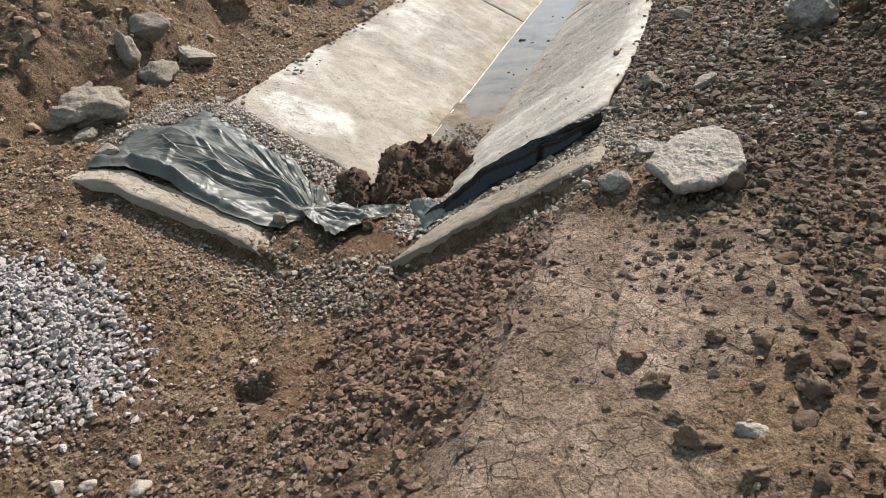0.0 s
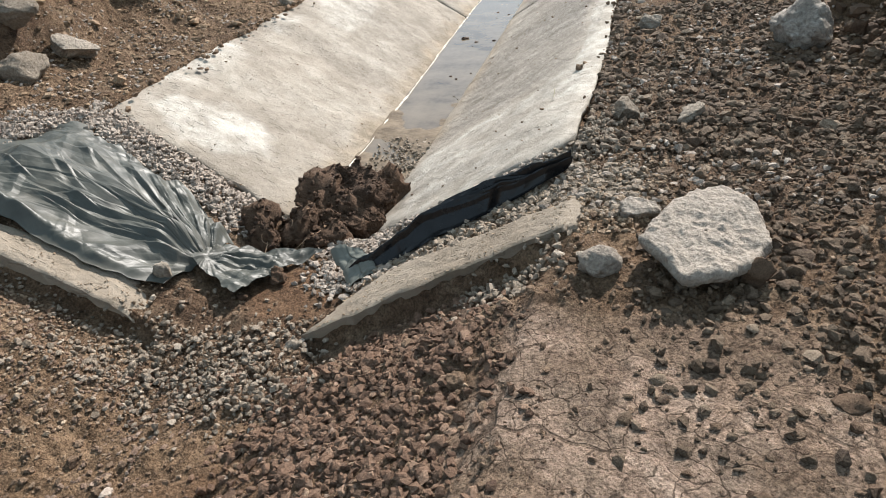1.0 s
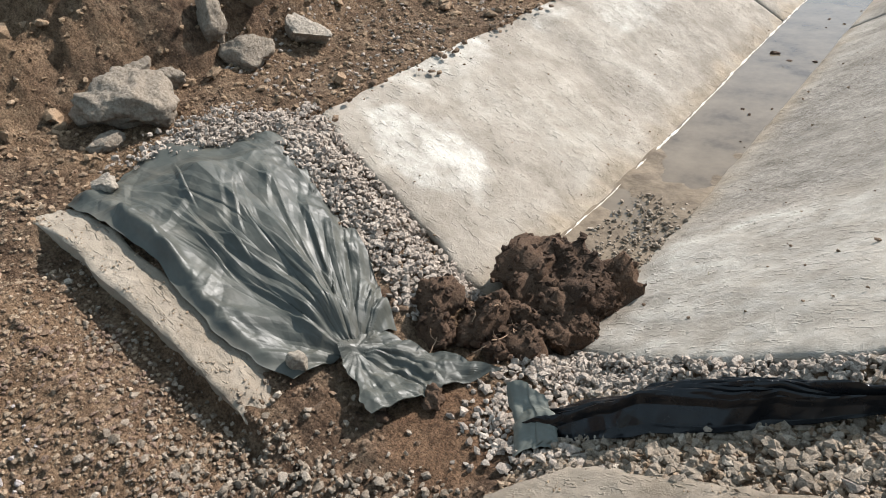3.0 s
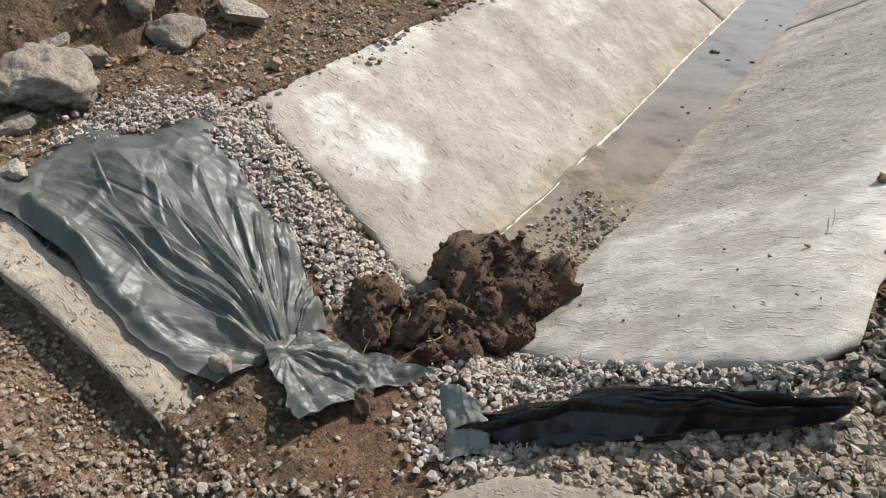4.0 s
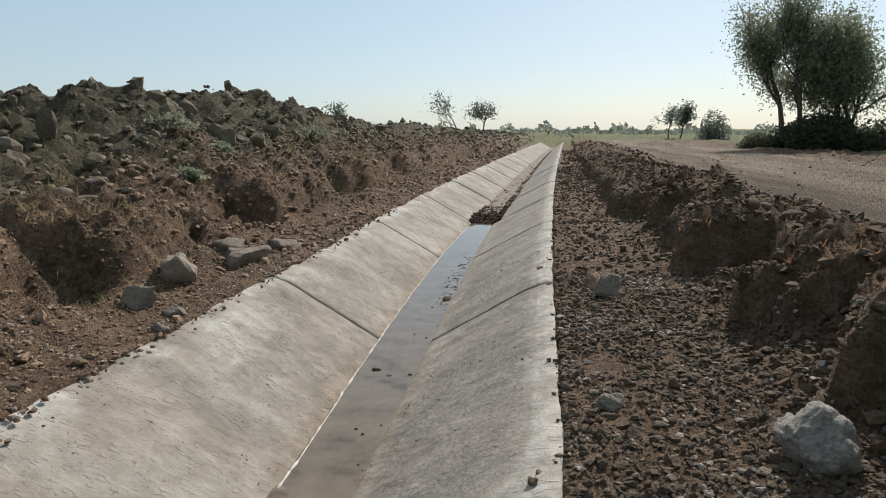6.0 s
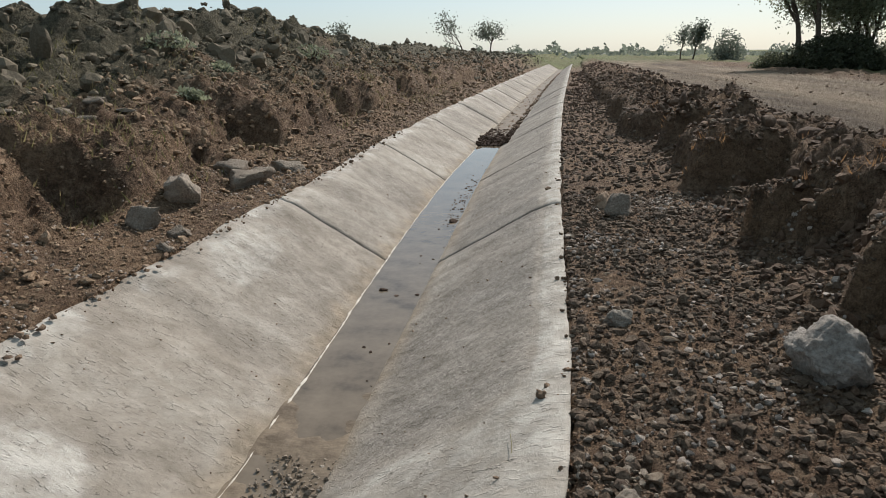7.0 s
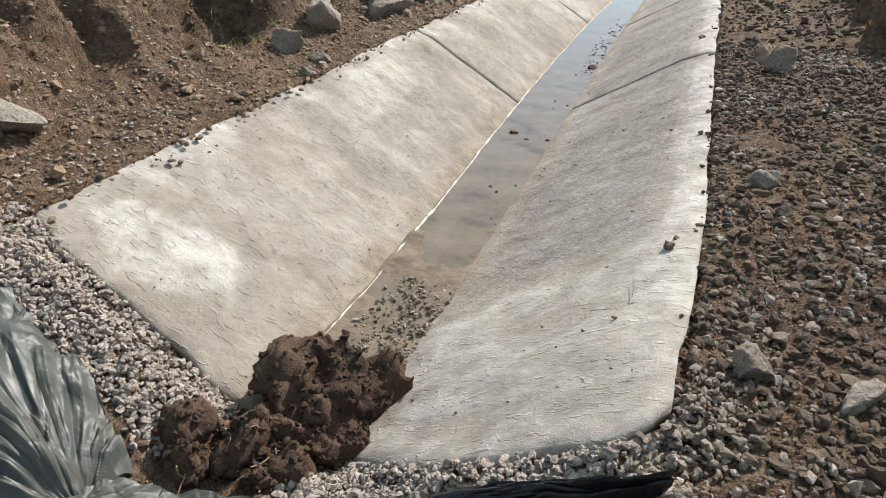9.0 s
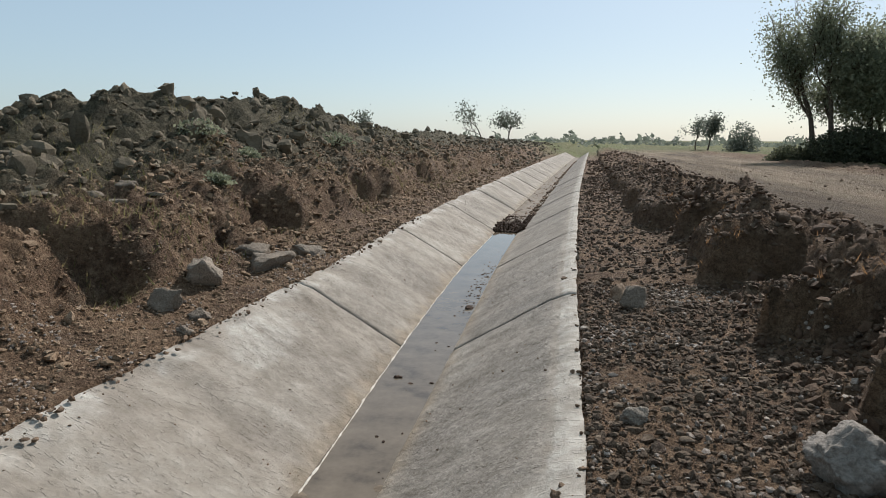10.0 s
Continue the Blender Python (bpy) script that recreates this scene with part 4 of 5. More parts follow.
rock("stone", -2.88, 2.12, (0.12, 0.1, 0.09), 30, 506, "grey stone half buried in the bank", "stone", material=M_DULL, cuts=7)
rock("stone", -2.72, 2.2, (0.15, 0.09, 0.08), 60, 526, "grey stone behind the large boulder", "stone", material=M_DULL, cuts=7)
rock("rock", -2.87, 2.7, (0.14, 0.13, 0.19), 15, 507, "upright grey rock of the group on the bank", group="rocks on the bank", material=M_DULL, cuts=7)
rock("rock", -2.66, 2.84, (0.24, 0.19, 0.17), 40, 508, "broad grey rock of the group on the bank", group="rocks on the bank", material=M_DULL, cuts=7)
rock("rock", -2.71, 3.36, (0.24, 0.17, 0.15), 10, 509, "pale angular rock of the group on the bank", group="rocks on the bank")
rock("rock", -2.93, 3.12, (0.26, 0.18, 0.17), 20, 510, "grey rock at the back of the group on the bank", group="rocks on the bank", material=M_DULL, cuts=7)
rock("stone", -1.9, 1.3, (0.11, 0.075, 0.06), 20, 511, "pale stone weighing down the corner of the plastic sheet", "stone", top=0.085)
rock("stone", -0.54, 1.30, (0.06, 0.05, 0.06), 20, 512, "small pale stone on the lower edge of the plastic sheet", "stone", level=3, top=-0.44)
rock("boulder", 2.92, 4.0, (0.22, 0.22, 0.22), 80, 587, "pale pitted boulder on stony soil beside the channel", "boulder", M_PALEROCK, level=5, sink=0.26, cuts=5)
rock("rock", 2.12, 7.85, (0.25, 0.2, 0.2), 80, 514, "grey rock beside the channel", material=M_DULL, sink=0.4)
rock("clod", 2.0, 8.3, (0.2, 0.17, 0.17), 80, 534, "dark earth lump beside the grey rock", "clod", M_CLOD)
rock("stone", 1.93, 4.72, (0.105, 0.085, 0.07), 10, 515, "tan stone lying in pebbles beside the channel", "stone")
rock("stone", 1.87, 2.74, (0.10, 0.085, 0.07), 10, 516, "grey stone in pebbles near the concrete edge", "stone", material=M_DULL, cuts=7)
rock("stone", 2.22, 2.66, (0.11, 0.08, 0.07), 60, 517, "grey stone in pebbles near the concrete edge", "stone", material=M_DULL, cuts=7)
rock("rock", -2.55, 6.4, (0.19, 0.15, 0.19), 0, 518, "upright grey rock at the foot of the bank", material=M_DULL, sink=0.4)
rock("rock", -2.2, 6.4, (0.16, 0.12, 0.1), 20, 519, "brown-grey rock on the channel rim", material=M_DULL, sink=0.4)
rock("rock", -2.02, 5.9, (0.10, 0.08, 0.07), 20, 539, "dark grey stone on the channel rim", material=M_DULL, sink=0.4)
rock("rock", -2.72, 7.4, (0.34, 0.25, 0.2), 120, 520, "slanting grey rock at the foot of the bank", tilt=(0, 18), material=M_DULL, sink=0.4)
rock("rock", -2.62, 8.75, (0.36, 0.27, 0.19), 70, 521, "broad grey rock at the foot of the bank", material=M_DULL, sink=0.4)
rock("rock", -2.95, 9.1, (0.42, 0.28, 0.18), 100, 522, "flat grey rock at the foot of the bank", material=M_DULL, sink=0.4)
rock("rock", -2.55, 9.9, (0.28, 0.2, 0.16), 30, 523, "rounded grey rock at the foot of the bank", material=M_DULL, sink=0.4)
for k, (x, y, s) in enumerate([(-4.5, 7.6, 0.2), (-4.2, 7.9, 0.14), (-4.7, 8.1, 0.24), (-4.35, 8.3, 0.16), (-4.6, 8.7, 0.2), (-4.2, 8.7, 0.13), (-4.5, 7.1, 0.13), (-5.0, 7.7, 0.2)]):
    rock("rubble", x, y, (s, s * 0.7, s * 0.4), 40 * k, 560 + k, "pale broken rubble lying on the bank", "rubble", M_DULL, level=3, group="rubble on the bank")
# stones and clods around the cracked mud
for k, (x, y, s, material, words) in enumerate([
        (2.5, -0.57, 0.055, M_ROCK, "pale"), (2.38, -0.12, 0.045, M_LUMP, "reddish"), (2.12, -0.27, 0.065, M_LUMP, "brown"), (2.27, -0.54, 0.04, M_LUMP, "brown"),
        (2.51, -0.74, 0.045, M_LUMP, "reddish"), (0.15, -0.16, 0.10, M_LUMP, "dark brown"), (-1.16, 0.3, 0.06, M_ROCK, "pale"), (2.53, -0.15, 0.06, M_LUMP, "reddish"),
        (2.63, -0.24, 0.045, M_LUMP, "brown"), (2.75, -0.22, 0.055, M_LUMP, "brown"), (2.67, -0.35, 0.07, M_LUMP, "brown"), (2.34, -0.65, 0.075, M_LUMP, "dark brown"),
        (2.19, -0.4, 0.06, M_LUMP, "brown"), (0.02, 0.07, 0.04, M_GRAVEL, "pale"), (-0.07, -0.73, 0.04, M_GRAVEL, "pale"), (-0.3, -0.97, 0.045, M_GRAVEL, "pale"),
        (-0.16, -0.93, 0.045, M_GRAVEL, "pale"), (0.1, -0.88, 0.055, M_GRAVEL, "pale"), (1.43, -0.24, 0.045, M_LUMP, "reddish"), (1.42, 0.45, 0.05, M_LUMP, "reddish"),
        (0.34, 1.08, 0.05, M_ROCK, "pale")]):
    kind = "stone" if words == "pale" else "clod"
    rock(kind, x, y, (s, s * 0.8, s * 0.7), 47 * k, 900 + k, words + (" stone" if kind == "stone" else " soil clod") + " lying on loose soil and mud", kind, material, level=4 if kind == "clod" else 3, cuts=10)



# ---- plastic sheets ----
def drape_x(u, v, quad):
    (ax, ay), (bx, by), (cx, cy), (dx, dy) = quad
    x = (ax * (1 - u) + bx * u) * (1 - v) + (dx * (1 - u) + cx * u) * v
    y = (ay * (1 - u) + by * u) * (1 - v) + (dy * (1 - u) + cy * u) * v
    return x, y


def ridged(a, seed):
    """Creases: sharp crests between shallow hollows."""
    i = np.floor(a).astype(np.int64)
    u = a - i
    p, q = hash2(i, i * 0 + seed, seed), hash2(i + 1, i * 0 + seed, seed)
    return 2 * (p * (1 - u) + q * u) - 1


def creases(x, y, n, box, knot, seed, radial=0.5, longest=0.5):
    """Sharp folds at random places: some run out from the knot, the rest any way."""
    rng = np.random.default_rng(seed)
    z = np.zeros_like(x)
    for _ in range(n):
        cx, cy = rng.uniform(box[0], box[1]), rng.uniform(box[2], box[3])
        a = math.atan2(cy - knot[1], cx - knot[0]) + rng.normal(0, 0.12) if rng.random() < radial else rng.uniform(0, math.pi)
        length = rng.uniform(0.07, longest)
        wide, high = rng.uniform(0.012, 0.05), rng.uniform(0.10, 0.34)
        s = (x - cx) * math.cos(a) + (y - cy) * math.sin(a)
        d = (y - cy) * math.cos(a) - (x - cx) * math.sin(a) + 0.15 * s * s * rng.normal(0, 1)
        side = np.where(d > 0, 1.0, rng.uniform(0.5, 1.6))
        z += rng.choice((1, 1, -0.6)) * high * wide * np.maximum(1 - np.abs(d) * side / wide, 0) * np.maximum(1 - (s / length) ** 2, 0)
    return z


def facets(x, y, size, seed, count=6):
    """Flat patches that meet in straight sharp folds: broken lines of several directions laid over each other."""
    rng = np.random.default_rng(seed)
    z = np.zeros_like(x)
    for k in range(count):
        a, long = rng.uniform(0, math.pi), size * rng.uniform(0.6, 1.6)
        z = z + long * ridged((x * math.cos(a) + y * math.sin(a)) / long + rng.uniform(0, 9), seed + k)
    return z / count


def sheet_mesh(name, X, Y, Z, material, parent=None):
    ny, nx = X.shape
    ob = mesh_object(name, np.stack([X, Y, Z], -1).reshape(-1, 3), grid_faces(nx, ny), material, False)
    thick = ob.modifiers.new("thickness", "SOLIDIFY")
    thick.thickness = 0.003
    return ob


def make_grey_sheet():
    kx, ky = SHEET_KNOT
    top = tagged(new("plastic_sheet"), "crumpled grey-green plastic sheet draped over the bank", "plastic sheet")
    # main cloth, from the upper edge down to the gathered knot
    u, v = np.meshgrid(np.linspace(0, 1, 330), np.linspace(0, 1, 250))
    e1 = 0.06 * fbm(u * 0, v, 0.3, 4, 601, 0.6)
    e2 = 0.07 * fbm(u, v * 0, 0.3, 4, 602, 0.6)
    x, y = drape_x(np.clip(u, 0, 1), np.clip(v, 0, 1), [(-1.96, 1.12), (-1.66, 2.34), (-0.42, 1.83), (-0.50, 1.24)])
    x, y = x + e2 * (1 - v) + 0.02 * e1, y + e1 * np.where(u < 0.5, -0.6, 0.5) * np.abs(2 * u - 1) ** 2
    y = y + 0.04 * fbm(v * 0 + 4, v, 0.2, 3, 614) * (np.abs(2 * u - 1) ** 3) * np.sin(np.pi * v)
    bow = np.sin(np.pi * v)
    x = x - 0.22 * np.sin(np.pi * u) * (1 - v)
    y = y - 0.03 * bow * u - 0.05 * bow * (1 - u)
    pull = 0.55 * step(0.8, 1.0, v) * (1 - np.abs(2 * u - 1.05))
    y = y + (ky - y) * pull * 0.5
    d = np.hypot(x - kx, y - ky)
    ang = np.arctan2(y - ky, kx - x)
    bent = 0.02 * fbm(x, y, 0.35, 2, 604)

    def pleat(a0, high, wide, d0, d1, bow_by):
        """One fold running out from the knot: steep on one side, sloping on the other."""
        q = d * np.sin(ang - a0 - bow_by * (d - 0.6)) + bent
        w = wide * (0.35 + 0.65 * np.clip(d / 0.9, 0, 1))
        tent = np.maximum(np.where(q > 0, 1 - q / (0.55 * w), 1 + q / (1.2 * w)), 0)
        return high * tent * step(d0, d0 + 0.15, d) * step(d1, d1 - 0.35, d)

    rng = np.random.default_rng(616)
    fold = 0.006 * fbm(x, y, 0.6, 2, 615)
    for a0, high, wide, d0, d1 in ((-0.17, 0.03, 0.10, 0.1, 1.3), (-0.05, 0.03, 0.11, 0.12, 1.1), (0.14, 0.075, 0.24, 0.08, 1.4), (0.27, 0.035, 0.09, 0.1, 1.0), (0.37, 0.05, 0.13, 0.06, 1.25), (0.5, 0.035, 0.09, 0.06, 1.05),
                                   (0.64, 0.045, 0.12, 0.05, 1.0), (0.85, 0.03, 0.11, 0.05, 0.8), (1.1, 0.03, 0.1, 0.04, 0.6), (1.35, 0.025, 0.08, 0.03, 0.45)):
        fold = fold + pleat(a0, high, wide, d0, d1, rng.normal(0, 0.05))
    for _ in range(130):
        d0 = rng.uniform(0.03, 0.95)
        fold = fold + rng.choice((1, 1, -0.7)) * pleat(rng.uniform(-0.27, 1.35), rng.uniform(0.005, 0.013), rng.uniform(0.014, 0.04), d0, d0 + rng.uniform(0.3, 0.6), rng.normal(0, 0.3))
    rim = np.minimum(u, np.minimum(1 - u, 1.2 * (1 - v)))
    edge_near = step(0.24, 0.03, rim)
    crumple = creases(x, y, 90, (-1.95, -0.45, 1.15, 2.35), SHEET_KNOT, 641, 0.3, 0.3) * 0.7 + creases(x, y, 300, (-1.95, -0.45, 1.15, 2.35), SHEET_KNOT, 642, 0.3, 0.15) * edge_near
    crumple = crumple + facets(x, y, 0.16, 606) * (0.45 + 0.4 * edge_near) + facets(x, y, 0.06, 607) * (0.22 + 0.75 * edge_near) + facets(0.3 * d, 0.6 * ang, 0.05, 608) * 0.7
    pinned = 0.2 + 0.8 * step(0.0, 0.12, u)
    z = np.maximum(base_z(x, y), old_cut_z(x, y)) + 0.055 + (fold + crumple) * pinned
    hem = np.exp(-((u - 0.07 - 0.03 * fbm(v, v * 0, 0.2, 3, 617)) / 0.035) ** 2) * np.sin(np.pi * v)
    z = z + 0.022 * hem - 0.03 * step(0.93, 1.0, u) - 0.03 * step(0.07, 0.0, v)
    under(sheet_mesh("cloth", x, y, z, M_SHEET), top)
    # the tail beyond the knot
    u, v = np.meshgrid(np.linspace(0, 1, 90), np.linspace(0, 1, 80))
    x, y = drape_x(u, v, [(kx - 0.07, ky - 0.02), (kx - 0.02, ky + 0.22), (0.10, 1.96), (-0.15, 1.36)])
    x = x + 0.03 * fbm(u, v * 0, 0.3, 2, 621) * v
    y = y + 0.04 * fbm(u * 0 + 2, v, 0.3, 3, 622)
    d = np.hypot(x - kx, y - ky)
    ang = np.arctan2(y - ky, x - kx) + 0.25 * fbm(x, y, 0.2, 3, 623)
    z = np.maximum(base_z(x, y), -0.63) + 0.045 + (0.016 * ridged(ang * 4, 624) + 0.010 * ridged(ang * 10, 625)) * step(0, 0.15, d)
    z = z + facets(x, y, 0.12, 609) * 0.9 + facets(x, y, 0.05, 610) * 0.8 + creases(x, y, 120, (-0.55, 0.1, 1.35, 1.98), SHEET_KNOT, 643, 0.5, 0.16) - 0.03 * step(0.85, 1.0, v)
    under(sheet_mesh("tail", x, y, z, M_SHEET), top)


def make_black_sheet():
    top = tagged(new("black_plastic_sheet"), "folded black plastic sheet hanging below the concrete edge", "plastic sheet")
    t, v = np.meshgrid(np.linspace(0, 1, 260), np.linspace(0, 1, 110))
    back = np.interp(t, (0, 0.12, 0.3, 0.36, 0.55, 0.8, 1.0), (1.84, 1.90, 1.98, 2.06, 2.09, 2.06, 2.03))
    front = np.interp(t, (0, 0.1, 0.3, 0.55, 0.8, 1.0), (1.62, 1.62, 1.71, 1.80, 1.91, 2.0))
    # gathered top, then a hanging front that drops to the ground
    run = np.interp(v, (0, 0.62, 0.9, 1.0), (0, 0.72, 0.9, 1.0))
    y = back + (front - back + 0.02 * fbm(t, v * 0, 0.12, 3, 631)) * run
    x = 0.40 + 1.22 * t + 0.015 * fbm(t * 2, v, 0.4, 2, 632)
    hump = np.interp(v, (0, 0.15, 0.4, 0.6, 0.66, 0.85, 1.0), (0.02, 0.06, 0.095, 0.105, 0.09, 0.015, 0.0)) * np.interp(t, (0, 0.08, 0.3, 0.36, 0.7, 1.0), (0.5, 0.7, 0.75, 1.0, 0.85, 0.35))
    z = old_cut_z(x, y) + 0.012 + hump
    rng = np.random.default_rng(634)
    for k in range(15):
        # long folds that draw together at the thin end
        at, slope, a, b = rng.uniform(0.03, 0.66), rng.normal(0, 0.10), rng.uniform(-0.3, 0.5), rng.uniform(0.6, 1.4)
        wide, high = rng.uniform(0.03, 0.07), rng.uniform(0.010, 0.026)
        q = v - at - slope * (t - 0.5) - 0.03 * fbm(t, t * 0 + k, 0.3, 2, 635 + k)
        tent = np.maximum(np.where(q > 0, 1 - q / (0.5 * wide), 1 + q / (1.4 * wide)), 0)
        z = z + high * tent * step(a, a + 0.12, t) * step(b, b - 0.2, t)
    z = z + creases(x, y, 60, (0.3, 1.65, 1.6, 2.1), (1.75, 2.05), 644, 0.85, 0.3) * 0.6 + facets(0.25 * x, y, 0.05, 648) * 0.9 + facets(x, y, 0.12, 649) * 0.3
    under(sheet_mesh("cloth", x, y, z, M_BLACK), top)
    u, v = np.meshgrid(np.linspace(0, 1, 44), np.linspace(0, 1, 60))
    x, y = drape_x(u, v, [(0.29, 1.80), (0.50, 1.84), (0.60, 1.66), (0.46, 1.52)])
    x, y = x + 0.035 * fbm(u * 0, v, 0.4, 3, 646), y + 0.04 * fbm(u, v * 0, 0.5, 3, 647)
    z = old_cut_z(x, y) + 0.17 - 0.12 * v + facets(x, y, 0.09, 650) * 0.8 + facets(x, y, 0.035, 651) * 0.8 - 0.04 * (2 * u - 1) ** 2
    under(sheet_mesh("flap", x, y, z, M_SILVER), top, "silvery grey turned-over end of the sheet")


make_grey_sheet()
make_black_sheet()


# ---- old concrete strips ----
def strip(name, quad, rise, label, seed, sunk_end=0.0):
    """A broken band of old lining lying on the slope: rough top, broken edges, real thickness."""
    u, v = np.meshgrid(np.linspace(0, 1, 120), np.linspace(0, 1, 34))
    x, y = drape_x(u, v, quad)
    rag = 0.012 * fbm(x, y * 0, 0.12, 4, seed)
    y = y + rag * np.abs(2 * v - 1)
    x = x + 0.03 * fbm(y * 2, x * 0, 0.1, 3, seed + 1) * np.abs(2 * u - 1) ** 6
    z = old_cut_z(x, y) + rise + 0.006 * fbm(x, y, 0.2, 4, seed + 2) + 0.003 * fbm(x, y, 0.03, 3, seed + 3)
    z = z - 0.012 * np.abs(2 * v - 1) ** 10 - sunk_end * step(0.86, 1.0, u)
    top = np.stack([x, y, z], -1).reshape(-1, 3)
    low = top - np.array([0, -0.008, 0.09])
    ny, nx = x.shape
    i = np.arange(nx * ny).reshape(ny, nx)
    loop = np.concatenate([i[0, :-1], i[:-1, -1], i[-1, :0:-1], i[:0:-1, 0]])
    nxt = np.roll(loop, -1)
    n = nx * ny
    up = grid_faces(nx, ny)
    ob = mesh_object(name, np.concatenate([top, low]), np.concatenate([up, up[:, ::-1] + n, np.stack([loop, loop + n, nxt + n, nxt], -1)]), M_OLD, True)
    edges = ob.modifiers.new("edges", "EDGE_SPLIT")
    edges.split_angle = radians(50)
    return tagged(ob, label, "concrete strip")


strip("concrete_strip", [(-2.02, 0.93), (-0.43, 1.0), (-0.47, 1.24), (-1.98, 1.12)], 0.045, "broken strip of old concrete lining, dusted with pale gravel", 651, 0.08)
strip("concrete_strip", [(0.37, 1.14), (1.76, 1.33), (1.74, 1.58), (0.74, 1.53)], 0.05, "tilted tapering strip of old concrete lining beside the cut", 661)
gravel("strip_gravel", 300, [(-1.98, 0.98), (-1.95, 1.1), (-0.9, 1.14), (-1.0, 1.0)], 0.006, 0.016, M_DUSTY, "pale gravel dusted on the concrete strip", 410, 0.0)


def strip_crumbs(n, quad, seed, label):
    """Soil and grit lying on a strip, thickest along its edges."""
    rng = np.random.default_rng(seed)
    u, v = rng.random(n), rng.random(n) ** 2.2
    v = np.where(rng.random(n) < 0.6, v, 1 - v)
    x, y = drape_x(u, v, quad)
    s = sizes(n, 0.0015, 0.007, rng, 3)
    scatter("strip_crumbs", x, y, old_cut_z(x, y) + 0.047 + 0.3 * s, s, M_PALE, label, "crumbs", 1, 0.7, seed)


strip_crumbs(500, [(-2.0, 0.94), (-0.45, 1.01), (-0.49, 1.23), (-1.97, 1.11)], 671, "dusty crumbs lying on the old concrete strip")
strip_crumbs(500, [(0.4, 1.15), (1.74, 1.34), (1.73, 1.57), (0.75, 1.52)], 672, "dusty crumbs lying on the tilted concrete strip")


# ---- heap of damp soil with roots ----
def make_heap():
    rng = np.random.default_rng(71)
    top = tagged(new("soil_heap"), "heap of dark damp soil clods with torn roots blocking the channel", "soil heap")
    lumps_at = [(-0.07, 2.66, -0.68, 0.28), (0.06, 2.55, -0.69, 0.23), (-0.17, 2.5, -0.66, 0.18), (-0.24, 2.7, -0.65, 0.23), (-0.14, 2.84, -0.66, 0.25), (0.10, 2.8, -0.71, 0.22),
                (-0.42, 2.1, -0.50, 0.14), (-0.36, 2.0, -0.56, 0.12), (-0.2, 2.2, -0.62, 0.15), (0.0, 2.2, -0.66, 0.12), (-0.25, 2.28, -0.6, 0.13),
                (-0.1, 2.36, -0.64, 0.15), (0.12, 2.42, -0.7, 0.13), (-0.08, 2.08, -0.65, 0.09)]
    weight = np.array([a[3] ** 2 for a in lumps_at])
    skin = []
    for k, (x, y, z, r) in enumerate((a + 0.07, c - 0.03, z, r) for a, c, z, r in lumps_at):
        v, f = rock_shape(5 if r > 0.24 else 4, 700 + k, 9, 0.30)
        q = v + 2.7 * k
        v = v * (1 + 0.16 * noise3(q, 0.3, 4, 720 + k) + 0.10 * np.abs(noise3(q, 0.12, 3, 740 + k)))[:, None] * r + np.array([x, y, z])
        skin.append(v[v[:, 2] > z - 0.2 * r])
        under(mesh_object("clod", v, f, M_WET, True), top)
    skin = np.concatenate(skin)
    p = skin[rng.integers(0, len(skin), 2600)]
    s = sizes(2600, 0.005, 0.028, rng, 2.4)
    under(scatter("crust", p[:, 0], p[:, 1], p[:, 2], s, M_WET, "", "", 1, 0.9, 72), top)
    for k in range(16):
        cu = bpy.data.curves.new("root", "CURVE")
        cu.dimensions, cu.bevel_depth, cu.bevel_resolution = "3D", rng.uniform(0.002, 0.004), 1
        sp = cu.splines.new("POLY")
        sp.points.add(9)
        face = skin[(skin[:, 0] > -0.23) & (skin[:, 0] < 0.12) & (skin[:, 2] > -0.62) & (skin[:, 2] < -0.46)]
        face = face[face[:, 1] < np.quantile(face[:, 1], 0.3)]
        p = face[rng.integers(0, len(face))] + np.array([0, -0.012, 0.004])
        d = np.array([rng.normal(0, 0.5), -0.5, rng.normal(0, 0.4)])
        for i, q in enumerate(sp.points):
            q.co = (*p, 1)
            d = d + rng.normal(0, 0.35, 3)
            p = p + 0.02 * d / np.linalg.norm(d)
        cu.materials.append(M_ROOT)
        ob = new("root", cu)
        under(ob, top, "thin pale root")


make_heap()
rock("clod", -0.02, 1.62, (0.075, 0.06, 0.06), 30, 541, "dark damp clod on the reddish floor of the cut", "clod", M_WET)
rock("clod", -0.15, 1.42, (0.04, 0.04, 0.03), 30, 542, "small damp clod on the reddish floor of the cut", "clod", M_WET, level=3)


# ---- things on and in the channel ----
def on_slope(name, x, y, half, seed, label, category, material):
    z = float(lining_z(np.array(x), np.array(y)))
    return rock(name, x, y, half, 40 * seed, seed, label, category, material, level=3, top=z - 0.025, sink=0.42)


on_slope("clod", 1.60, 4.02, (0.045, 0.035, 0.035), 551, "brown clod on the pale concrete coping", "clod", M_CLOD)
on_slope("clod", 1.47, 3.72, (0.05, 0.03, 0.03), 552, "brown clod on the pale concrete coping", "clod", M_CLOD)
on_slope("clod", 1.5, 3.82, (0.03, 0.025, 0.025), 553, "small brown clod on the pale concrete coping", "clod", M_CLOD)
on_slope("clod", 1.33, 9.4, (0.05, 0.04, 0.04), 554, "dark clod on the concrete slope", "clod", M_CLOD)
rock("clod", -0.37, 7.27, (0.05, 0.035, 0.035), 20, 555, "dark clod standing in the shallow water", "clod", M_WET, level=3, top=-0.785)
